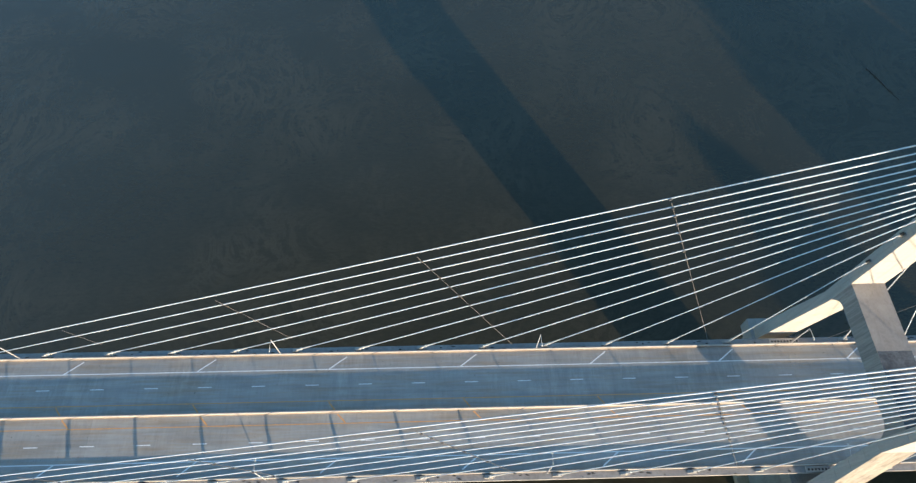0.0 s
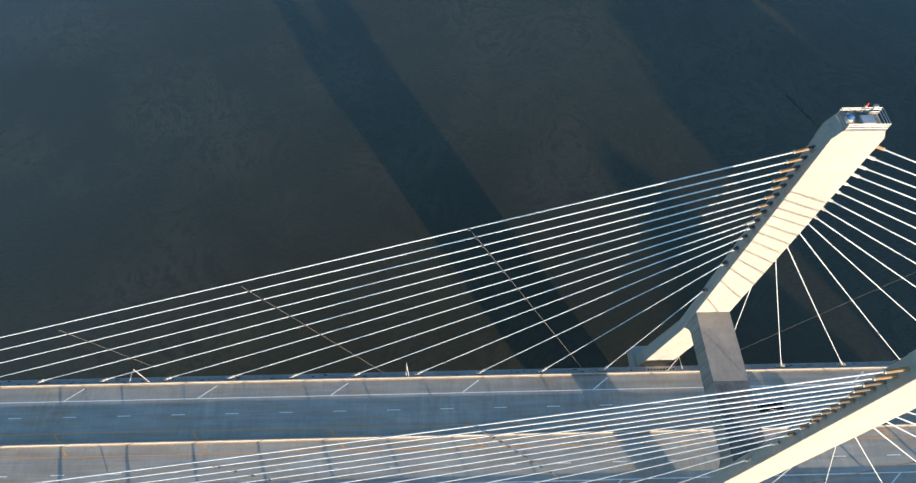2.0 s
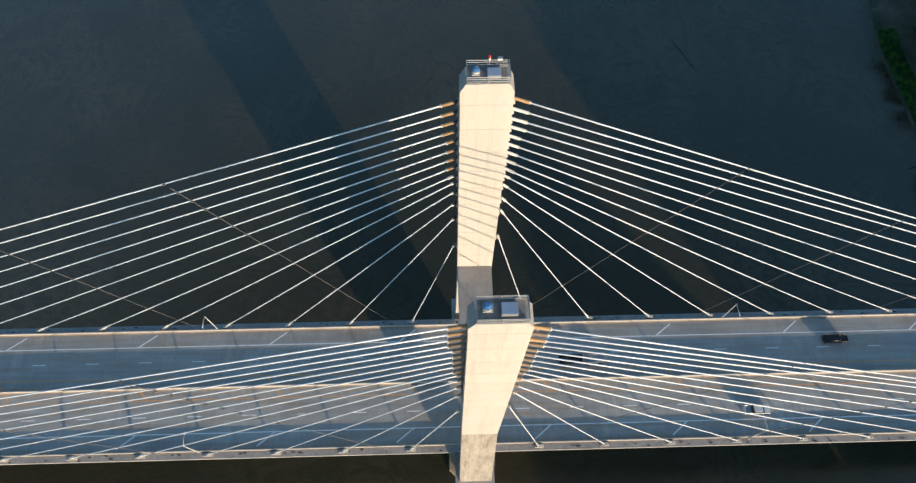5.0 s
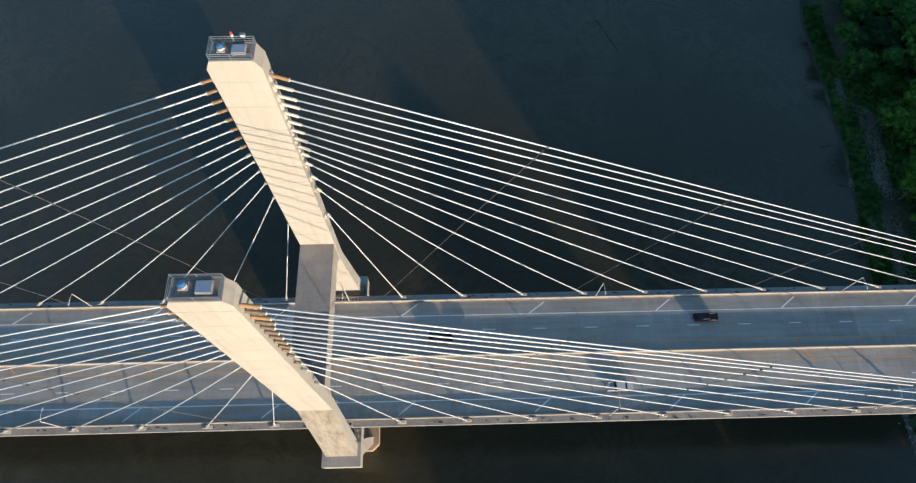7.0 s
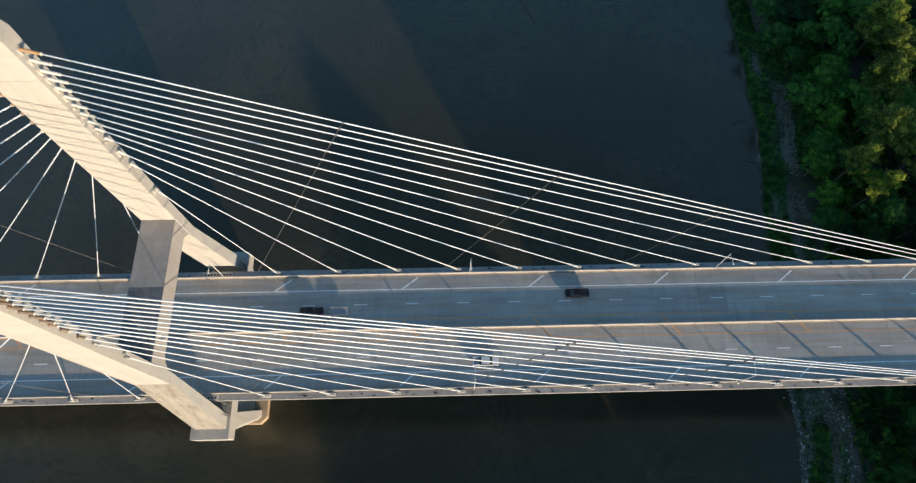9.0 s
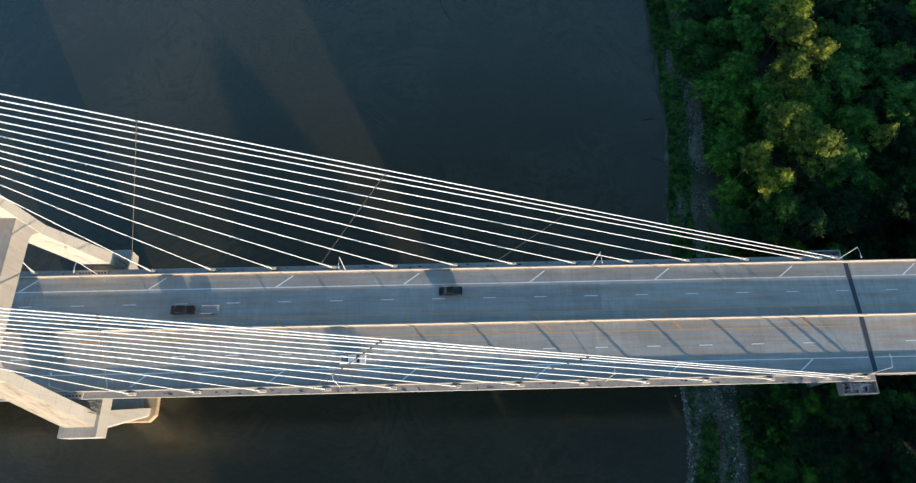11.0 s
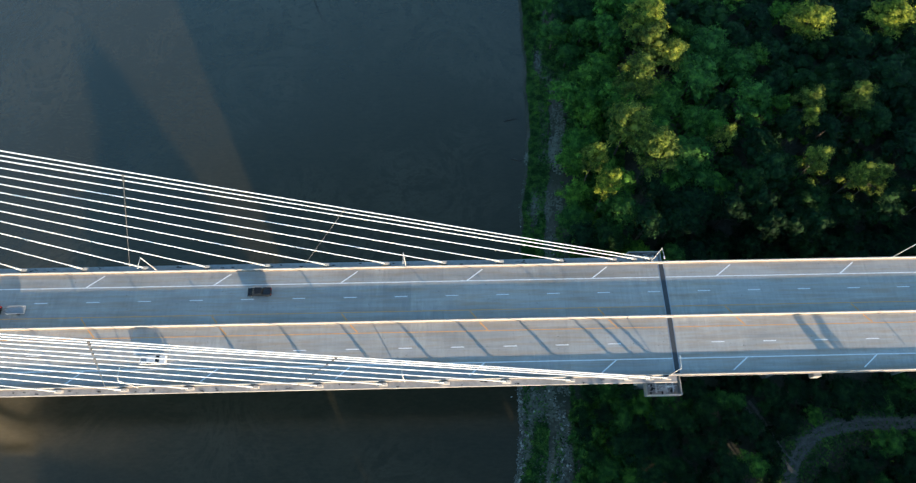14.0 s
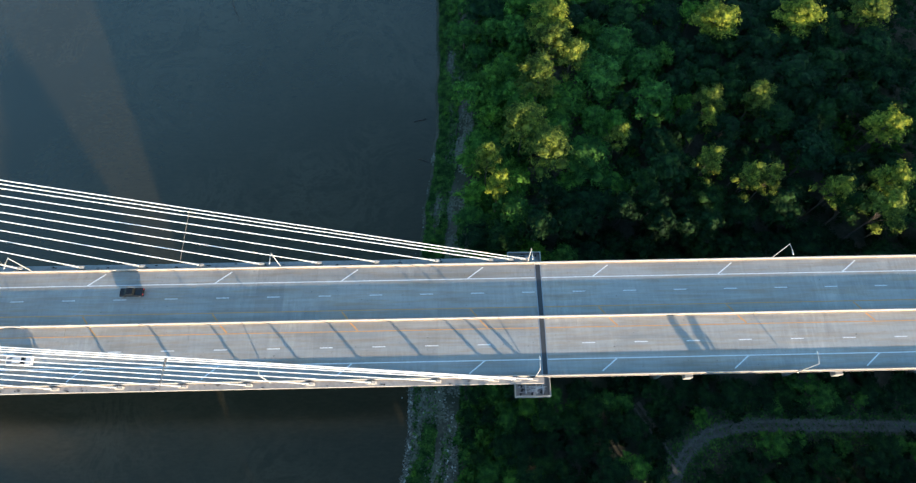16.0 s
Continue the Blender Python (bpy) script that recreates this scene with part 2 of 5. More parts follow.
LEAF = leafy("tree_leaves", (0.044, 0.12, 0.028), (0.105, 0.232, 0.046))
# leaf green with the shade by the bridge and inland put into it
LEAF_SHADED = leafy("shaded_tree_leaves", (0.011, 0.034, 0.014), (0.028, 0.072, 0.025))
# yellowed and brightened leaf green, so warm sunlight is partly in the colour
LEAF_SUNLIT = leafy("sunlit_tree_leaves", (0.085, 0.15, 0.03), (0.30, 0.33, 0.065), 0.35)
SHRUB = leafy("shrub_leaves", (0.026, 0.075, 0.022), (0.06, 0.15, 0.04))
BRIGHT = leafy("bright_shrub_leaves", (0.06, 0.145, 0.026), (0.14, 0.275, 0.044))
GRASS = leafy("grass_blades", (0.035, 0.095, 0.025), (0.10, 0.19, 0.055), 0.15)

WATER, wt, wb = material("river_water", 0.12)
wb.inputs["IOR"].default_value = 1.8
slant = wt.nodes.new("ShaderNodeLayerWeight")
gloss = ramp(wt, slant.outputs["Facing"], [(0.0, (0.165, 0.165, 0.165)), (0.05, (0.22, 0.22, 0.22)), (0.12, (0.285, 0.285, 0.285)), (0.22, (0.48, 0.48, 0.48)), (0.32, (0.52, 0.52, 0.52)), (0.42, (0.41, 0.41, 0.41))])
wt.links.new(gloss, wb.inputs["Specular IOR Level"])
wb.inputs["Specular Tint"].default_value = (1.0, 0.935, 0.765, 1)
far = noisy(wt, coords(wt, (0.6, 1, 1)), 0.012, 5, 0.6)
silt = ramp(wt, far, [(0.35, (0.0335, 0.0300, 0.0178)), (0.66, (0.0425, 0.0380, 0.0230))])
# light and dark of the ripples' reflections, put into the silt colour as noise
painted_waves = ramp(wt, noisy(wt, coords(wt, (0.45, 1.3, 1)), 1.1, 6, 0.72), [(0.32, (0.8, 0.8, 0.8)), (0.5, (1, 1, 1)), (0.68, (1.28, 1.26, 1.2))])
silt = mixed(wt, 0.7, silt, painted_waves, "MULTIPLY")
curl = put(wt, "ShaderNodeTexNoise", Scale=0.035, Detail=8, Roughness=0.74, Distortion=3.0)
wt.links.new(coords(wt), curl.inputs["Vector"])
patch = ramp(wt, noisy(wt, coords(wt), 0.02, 4), [(0.42, (0, 0, 0)), (0.6, (1, 1, 1))])
streak = mixed(wt, 1.0, ramp(wt, curl.outputs["Fac"], [(0.42, (0, 0, 0)), (0.5, (1, 1, 1)), (0.58, (0, 0, 0))]), patch, "MULTIPLY")
wt.links.new(mixed(wt, mixed(wt, 1.0, streak, (0.38, 0.38, 0.38), "MULTIPLY"), silt, (0.095, 0.08, 0.05)), wb.inputs["Base Color"])
calm = ramp(wt, noisy(wt, coords(wt), 0.03, 3), [(0.4, (0.25, 0.25, 0.25)), (0.62, (1, 1, 1))])
ripple = noisy(wt, coords(wt, (1, 0.6, 1)), 0.75, 7, 0.7)
bumped(wt, wb, mixed(wt, 1.0, ripple, calm, "MULTIPLY"), 0.14, 0.8)

SOIL, st, sb = material("bank_soil", 0.95)
sc = ramp(st, noisy(st, coords(st), 0.09, 6, 0.7), [(0.34, (0.022, 0.036, 0.014)), (0.5, (0.06, 0.06, 0.04)), (0.66, (0.115, 0.105, 0.085))])
sc = mixed(st, 0.6, sc, ramp(st, noisy(st, coords(st), 1.3, 5, 0.7), [(0.35, (0.4, 0.42, 0.36)), (0.65, (1, 1, 1))]), "MULTIPLY")
st.links.new(sc, sb.inputs["Base Color"])
bumped(st, sb, noisy(st, coords(st), 0.9, 5), 0.25, 0.8)
DIRT = grainy("dirt_track", (0.095, 0.09, 0.075), (0.205, 0.192, 0.165), 0.7, 2.4, 0.95, (1, 1, 1), 0.0, 0.03, 0.6)
WORN = grainy("worn_earth", (0.085, 0.085, 0.066), (0.175, 0.166, 0.14), 0.6, 1.8, 0.95, (1, 1, 1), 0.0, 0.04, 0.6)
VERGE = grainy("trodden_verge", (0.03, 0.04, 0.018), (0.115, 0.107, 0.082), 0.45, 1.3, 0.95, (1, 1, 1), 0.0, 0.06, 0.7)
GRAVEL = grainy("river_gravel", (0.075, 0.088, 0.052), (0.185, 0.182, 0.145), 0.5, 1.8, 0.95, (1, 1, 1), 0.0, 0.08, 0.65)


# ---- building helpers ----
def mesh_of(name, bm, mat, smooth=False):
    me = bpy.data.meshes.new(name)
    bm.normal_update()
    bm.to_mesh(me)
    bm.free()
    me.materials.append(mat)
    if smooth:
        for p in me.polygons:
            p.use_smooth = True
    return me


def part(name, bm, mat, parent, label="", smooth=False):
    """Links a bmesh, or a mesh that is shared, as one object under a thing or a part."""
    ob = new(name, bm if isinstance(bm, bpy.types.Mesh) else mesh_of(name, bm, mat, smooth))
    ob.parent = parent
    return tagged(ob, label)


def thing(name, label, category, at=None, group="", kind=""):
    ob = new(name)
    ob.empty_display_size = 0.3
    if at is not None:
        ob.matrix_basis = at
    return tagged(ob, label, category, group, kind)


def box(x0, x1, y0, y1, z0, z1, bm=None, bevel=0.0):
    bm = bm or bmesh.new()
    vs = [bm.verts.new((x, y, z)) for x in (x0, x1) for y in (y0, y1) for z in (z0, z1)]
    fs = [bm.faces.new([vs[i] for i in f]) for f in ((0, 1, 3, 2), (4, 6, 7, 5), (0, 4, 5, 1), (2, 3, 7, 6), (0, 2, 6, 4), (1, 5, 7, 3))]
    if bevel:
        es = list({e for f in fs for e in f.edges})
        bmesh.ops.bevel(bm, geom=es, offset=bevel, segments=1, affect="EDGES")
    return bm


def loft(rings, bm=None, closed=True):
    """A solid through rings of equally many points."""
    bm = bm or bmesh.new()
    rows = [[bm.verts.new(p) for p in ring] for ring in rings]
    n = len(rows[0])
    for a, b in zip(rows, rows[1:]):
        for i in range(n):
            bm.faces.new((a[i], a[(i + 1) % n], b[(i + 1) % n], b[i]))
    if closed:
        bm.faces.new(rows[0][::-1])
        bm.faces.new(rows[-1])
    bmesh.ops.recalc_face_normals(bm, faces=bm.faces)
    return bm


def bar(points, radius, sides=8, bm=None):
    """A round bar along points; radius may be one number or one for each point."""
    pts = [Vector(p) for p in points]
    rings = []
    for i, p in enumerate(pts):
        d = (pts[min(i + 1, len(pts) - 1)] - pts[max(i - 1, 0)]).normalized()
        a = d.orthogonal().normalized() if abs(d.z) > 0.95 else d.cross(Vector((0, 0, 1))).normalized()
        b = d.cross(a)
        r = radius[i] if isinstance(radius, (list, tuple)) else radius
        rings.append([p + r * (math.cos(k * 2 * math.pi / sides) * a + math.sin(k * 2 * math.pi / sides) * b) for k in range(sides)])
    return loft(rings, bm)


def profile(points, x0, x1, bm=None):
    """A section in y and z drawn out along x."""
    return loft([[(x, y, z) for y, z in points] for x in (x0, x1)], bm)


# ---- river and banks ----
WATER_Z = -33.0
BANK = [(-2500, 40), (-300, 128), (-120, 142), (-35, 149.6), (-16, 151.5), (37, 154.7), (68, 158.5), (92, 159.9), (132, 159.8), (146, 162.5), (205, 174), (500, 230), (2500, 420)]
BANK_Y, BANK_X = [b[0] for b in BANK], [b[1] for b in BANK]
TRACK = [(214, -75), (216.5, -52), (219.5, -39), (221.2, -34.5), (223.2, -31.2), (226, -28.0), (230, -25.4), (235.7, -23.6), (243.5, -22.9), (256, -23.2), (285, -24.2), (340, -27), (420, -32)]
BRANCH = [(222.5, -33.5), (219.6, -30.3), (218.3, -27.4), (217.2, -24.4), (215.0, -20.3), (212.5, -16.5)]


def bank_x(y):
    return float(np.interp(y, BANK_Y, BANK_X)) + 1.2 * noise.noise((y * 0.06, 3.1, 0)) + 0.5 * noise.noise((y * 0.3, 7.7, 0))


def ground_z(d, y):
    base = float(np.interp(d, [-60, -12, 0, 3, 7, 12, 18, 40, 120, 400, 3000], [-9, -3.0, 0, 0.7, 1.2, 2.3, 3.3, 3.9, 4.2, 5, 12]))
    return WATER_Z + base + (0.35 * noise.noise((d * 0.12, y * 0.12, 0)) if d > 1 else 0)


def land(x, y):
    return ground_z(x - bank_x(y), y)


def ground_sheet():
    ys = np.concatenate([np.linspace(-2500, -250, 14), np.arange(-220, 260, 3.0), np.linspace(280, 2500, 14)])
    ds = np.concatenate([[-60, -20, -6], np.arange(-2, 24, 1.3), np.arange(24, 220, 5.0), np.geomspace(230, 3000, 14)])
    verts = [(bank_x(y) + d, y, ground_z(d, y)) for y in ys for d in ds]
    n = len(ds)
    faces = [(j * n + i, j * n + i + 1, (j + 1) * n + i + 1, (j + 1) * n + i) for j in range(len(ys) - 1) for i in range(n - 1)]
    me = bpy.data.meshes.new("ground")
    me.from_pydata(verts, [], faces)
    me.materials.append(SOIL)
    for p in me.polygons:
        p.use_smooth = True
    return tagged(new("ground", me), "dark wooded river bank with bare soil and grass", "ground", kind="structure")


ground_sheet()
bm = bmesh.new()
bmesh.ops.create_grid(bm, x_segments=1, y_segments=1, size=2400, matrix=Matrix.Translation((-1900, 0, WATER_Z)))
tagged(new("water", mesh_of("water", bm, WATER)), "calm muddy brown river with faint swirls", "river", kind="structure")


def ribbon(points, offset, half, lift, mat, label, name, ragged=0.25, parent=None):
    """A strip draped on the ground beside a line, with ragged edges."""
    xs = np.array(points, float)
    s = np.r_[0, np.cumsum(np.hypot(*np.diff(xs, axis=0).T))]
    at = np.arange(0, s[-1], 0.7)
    c = np.stack([np.interp(at, s, xs[:, 0]), np.interp(at, s, xs[:, 1])], 1)
    for _ in range(20):
        c[1:-1] = (c[:-2] + 2 * c[1:-1] + c[2:]) / 4
    d = np.gradient(c, axis=0)
    d /= np.hypot(*d.T)[:, None]
    across = np.linspace(-1, 1, 6)
    verts = []
    for i, (p, q) in enumerate(zip(c, d)):
        for k, a in enumerate(across):
            a = offset + half * a
            if k in (0, 5):
                a += half * ragged * (1.6 * noise.noise((i * 0.09, k + 10 * offset, 1)) + 0.9 * noise.noise((i * 0.5, k, 4)))
            x, y = p[0] - q[1] * a, p[1] + q[0] * a
            verts.append((x, y, land(x, y) + lift - (0.05 if k in (0, 5) else 0)))
    n = len(across)
    faces = [(j * n + i, (j + 1) * n + i, (j + 1) * n + i + 1, j * n + i + 1) for j in range(len(c) - 1) for i in range(n - 1)]
    me = bpy.data.meshes.new(name)
    me.from_pydata(verts, [], faces)
    me.materials.append(mat)
    ob = new(name, me)
    ob.parent = parent
    return tagged(ob, label)


dirt_road = thing("dirt_road", "narrow rutted dirt track bending through the woods", "road", kind="structure")
ribbon(TRACK, 0.0, 4.4, 0.10, VERGE, "trodden grass and soil verge", "verge", 0.35, dirt_road)
ribbon(TRACK[4:9], -3.2, 4.2, 0.12, VERGE, "trodden clearing in the bend", "clearing", 0.4, dirt_road)
ribbon(TRACK, 0.0, 2.1, 0.17, WORN, "", "worn_bed", 0.3, dirt_road)
for side in (-0.95, 0.95):
    ribbon(TRACK[3:], side, 0.5, 0.19, DIRT, "", "wheel_rut", 0.45, dirt_road)
    ribbon(BRANCH, side * 0.9, 0.38, 0.19, DIRT, "", "branch_rut", 0.6, dirt_road)
ribbon(BRANCH, 0.0, 2.4, 0.15, VERGE, "", "branch_verge", 0.4, dirt_road)


def gravelly(d, y):
    """Where the bank is bare gravel, by the distance from the water."""
    n = noise.noise((d * 0.15, y * 0.1, 3)) + 0.5 * noise.noise((d * 0.5, y * 0.5, 7))
    if -0.8 < d < 1.8:
        return n > (-0.45 if y < 12 else 0.12) and y < 60 + 14 * n
    if y < 25:
        return 1.8 < d < 13.8 and n > (-0.35 if d > 10.5 else -0.08) and y > -45
    if y < 52:
        return d < 17 - 0.2 * (y - 25) and n > 0.02
    return 4.2 < d < 12.2 and n > -0.02 and y < 112


def gravel_sheet():
    step = 0.42
    crumble = random.Random(6)
    verts, faces, at = [], [], {}

    def corner(i, j):
        if (i, j) not in at:
            d, y = i * step - 1 + 0.2 * noise.noise((i * 0.9, j * 0.9, 1)), j * step - 50 + 0.2 * noise.noise((i * 0.9, j * 0.9, 8))
            at[i, j] = len(verts)
            verts.append((bank_x(y) + d, y, ground_z(d, y) + 0.07))
        return at[i, j]

    for j in range(int(155 / step)):
        for i in range(int(19 / step)):
            if gravelly((i + 0.5) * step - 1 + crumble.uniform(-0.9, 0.9), (j + 0.5) * step - 50 + crumble.uniform(-1.5, 1.5)) and crumble.random() < 0.86:
                faces.append((corner(i, j), corner(i + 1, j), corner(i + 1, j + 1), corner(i, j + 1)))
    me = bpy.data.meshes.new("gravel")
    me.from_pydata(verts, [], faces)
    me.materials.append(GRAVEL)
    tagged(new("gravel", me), "bare grey river gravel between grass and trees", "gravel", kind="stuff")


gravel_sheet()

# ---- deck ----
X_LEFT, X_JOINT, X_RIGHT = -345.0, 184.9, 420.0
FALL = 0.024


def road_z(y):
    return -FALL * abs(y)


deck = thing("bridge_deck", "long concrete cable-stayed bridge deck with steel edge girders", "bridge deck", kind="structure")
half = [(0, -0.06), (13.45, -0.38), (13.95, -0.38), (13.95, -0.27), (15.35, -0.30), (15.4, -0.36), (15.4, -1.0), (15.1, -1.1), (15.1, -2.3), (13.6, -2.3), (13.6, -0.75), (0, -0.45)]
section = half + [(-y, z) for y, z in half[-2:0:-1]]
part("deck_body", profile(section, X_LEFT, X_JOINT - 0.4), LEDGE, deck)
for k in range(58):
    x = X_LEFT + 9 * k
    part("floor_beam", box(x, x + 0.4, -13.6, 13.6, -2.2, -0.75), RAW, deck)

approach = thing("approach_deck", "pale concrete approach viaduct deck on girders", "bridge deck", kind="structure")
half2 = [(0, -0.06), (13.45, -0.38), (14.1, -0.36), (14.1, -0.62), (13.2, -0.7), (13.2, -0.75), (0, -0.4)]
section2 = half2 + [(-y, z) for y, z in half2[-2:0:-1]]
part("deck_body", profile(section2, X_JOINT + 0.4, X_RIGHT), LEDGE, approach)
for k in range(8):
    y = -11.9 + 3.4 * k
    part("girder", box(X_JOINT + 0.6, X_RIGHT, y - 0.35, y + 0.35, -2.6, -0.62), RAW, approach)

joint = thing("expansion_joint", "dark rubber and steel expansion joint across the road", "expansion joint", kind="structure")
for s in (1, -1):
    v = [(0.0, 0), (13.45 * s, road_z(13.45))]
    for a, b, mat, top in ((-0.55, 0.55, RUBBER, 0.0), (-0.75, -0.55, STEEL, 0.012), (0.55, 0.75, STEEL, 0.012)):
        bm = loft([[(X_JOINT + a, y, z + top), (X_JOINT + b, y, z + top), (X_JOINT + b, y, z - 0.3), (X_JOINT + a, y, z - 0.3)] for y, z in v])
        part("seal" if mat is RUBBER else "rail", bm, mat, joint)

# ---- towers ----
TX0, TX1, TXC = -2.35, 4.25, 0.95
LEG_IN, LEG_OUT = 13.75, 16.0
STRUT_TOP, STRUT_LOW, KNEE, SHOULDER = 33.5, 28.7, 25.2, -6.6
FOOT_IN, FOOT_OUT = 17.6, 20.8
RIGHT_TOP = [43.3, 52.4, 56.3, 60.3, 62.9, 64.8, 66.9, 69.0, 71.0, 72.9, 74.9, 76.6, 78.6, 80.6]
LEFT_TOP = [40.4, 50.3, 55.0, 58.6, 61.3, 63.2, 65.5, 67.6, 69.7, 71.9, 73.9, 75.9, 77.9, 79.9]

tower = thing("bridge_tower", "tall pale concrete H-shaped bridge tower with flared legs", "bridge tower", kind="structure")


HEAD_TOP = {1: 84.65, -1: 83.9}


def leg_y(z, s):
    """The leg's inner and outer face at a height, with the slight lean of the shafts."""
    f = min(1.0, max(0.0, (z - STRUT_TOP) / 50.5))
    return (LEG_IN + 0.05 * f, LEG_OUT + 0.55 * f) if s > 0 else (LEG_IN - 0.70 * f, LEG_OUT - 0.42 * f)


def stay_y(z, s, way):
    return s * 14.9 if way > 0 else s * sum(leg_y(z, s)) / 2


def leg_ring(z, s, inset=0.0):
    """The leg's outline at a height: upright above the knee, spread outwards below it."""
    f = max(0.0, (KNEE - z) / (KNEE - SHOULDER))
    near, out = leg_y(z, s)
    a, b = near + f * (FOOT_IN - LEG_IN) + inset, out + f * (FOOT_OUT - LEG_OUT) - inset
    c = 0.05
    x0, x1 = TX0 + inset - 0.15 * f, TX1 - inset + 0.35 * f
    ring = [(x0 + c, a), (x1 - c, a), (x1, a + c), (x1, b - c), (x1 - c, b), (x0 + c, b), (x0, b - c), (x0, a + c)]
    return [(x, s * y, z) for x, y in ring]


for s in (1, -1):
    cuts = [SHOULDER, -1.5, 4.0, 9.5, 15.0, 20.5, KNEE, 29.8, STRUT_TOP, 38, 42.7, 47.4, 52.1, 56.8, 61.5, 66.2, 70.9, 76.0, 80.9]
    for a, b in zip(cuts, cuts[1:]):
        part("concrete_lift", loft([leg_ring(a, s, 0.07), leg_ring(a + 0.06, s), leg_ring(b - 0.06, s), leg_ring(b, s, 0.07)]), CONCRETE, tower)
    # the head, cut away at both ends, with a recessed top
    top = HEAD_TOP[s]
    y0, y1 = (s * y for y in leg_y(top, s))
    outer = lambda z, c: [(TX0 + c, y0, z), (TX1 - c, y0, z), (TX1 - c, y1, z), (TX0 + c, y1, z)]  # noqa: E731
    bm = loft([outer(80.9, 0.0), outer(top - 1.4, 0.0), outer(top, 0.68)])
    part("tower_head", bm, CONCRETE, tower)
    part("platform_floor", box(TX0 + 0.9, TX1 - 0.9, min(y0, y1) + 0.12, max(y0, y1) - 0.12, top - 0.05, top + 0.006), PLATFORM, tower, "grey stained platform floor")
    # pier shoulder, solid wall below and footing
    q = s
    sh = lambda z, x0, x1, y, c: [(x0, 0, z), (x1, 0, z), (x1, q * (y - c), z), (x1 - c, q * y, z), (x0 + c, q * y, z), (x0, q * (y - c), z)]  # noqa: E731
    col = lambda z, x0, x1, a, y, c: [(x0, q * a, z), (x1, q * a, z), (x1, q * (y - c), z), (x1 - c, q * y, z), (x0 + c, q * y, z), (x0, q * (y - c), z)]  # noqa: E731
    part("pier_shoulder", loft([col(-11.3, -3.2, 5.2, 13.1, 22.7, 0.08), col(-10.9, -3.3, 5.3, 13.0, 22.95, 0.08), col(SHOULDER, -3.4, 5.35, 12.9, 23.1, 0.08)]), CONCRETE, tower)
    part("pier_leg", loft([col(-31.7, -3.1, 5.2, 13.3, 15.6, 0.5), col(-11.2, -3.1, 5.2, 16.5, 20.7, 0.5)]), CONCRETE, tower)
    part("pier_wall", loft([[(x, q * y, z) for x, y in ((-1.4, 0), (3.2, 0), (3.2, w), (-1.4, w))] for z, w in ((-31.7, 13.4), (-8.0, 17.2))]), RAW, tower)
    part("footing", loft([sh(-36.0, -4.8, 6.8, 17.0, 1.7), sh(-31.8, -4.8, 6.8, 17.0, 1.7), sh(-31.6, -4.6, 6.6, 16.8, 1.7)]), TAN_CONCRETE, tower, "tan footing")
# strut between the legs, with haunches
bm = bmesh.new()
ring = lambda y, low: [(TX0 + 0.1, y, STRUT_TOP), (TX1 - 0.1, y, STRUT_TOP), (TX1 - 0.1, y, low), (TX0 + 0.1, y, low)]  # noqa: E731
loft([ring(y, low) for y, low in ((-LEG_IN - 0.1, 26.0), (-13.2, 27.2), (-12.6, 28.1), (-11.6, STRUT_LOW), (11.6, STRUT_LOW), (12.6, 28.1), (13.2, 27.2), (LEG_IN + 0.1, 26.0))], bm)
part("strut", bm, STRUT, tower, "brown-stained strut")
# shadow on the strut top, painted as a thin dark sheet
part("painted_shade", box(TX0 + 0.13, TX1 - 0.13, -LEG_IN, 0.2, STRUT_TOP - 0.01, STRUT_TOP + 0.006), STRUT_SHADE, tower, "dark sheet for the shade on the strut")

# anchor corbels on the tower's two ends
DECK_RIGHT = [14.8, 29.3, 43.9, 58.5, 73.3, 87.9, 102.3, 116.9, 131.0, 145.0, 159.7, 172.9, 177.9, 181.8]
DECK_LEFT = [-12.9 - 14.65 * k for k in range(14)]
STAY_FOOT_Z = 0.75


def corbel(x, z, way, slope, s):
    """A wedge under a stay's sleeve, square to the stay."""
    w = 0.33
    pts = [(x, z + 0.7), (x, z - 0.7), (x + way * 0.42 * min(1.0, 1.2 / max(slope, 0.3)), z - 0.42 - 0.15 * slope), (x + way * 0.34, z + 0.22)]
    return loft([[(px, stay_y(z, s, way) + e, pz) for px, pz in pts] for e in (-w, w)])


for s in (1, -1):
    for way, face, tops, feet in ((1, TX1 - 0.05, RIGHT_TOP, DECK_RIGHT), (-1, TX0 + 0.05, LEFT_TOP, DECK_LEFT)):
        for z, x in zip(tops, feet) if s > 0 else ():
            part("anchor_corbel", corbel(face, z, way, (z - 1) / abs(x - face), s), CONCRETE, tower)

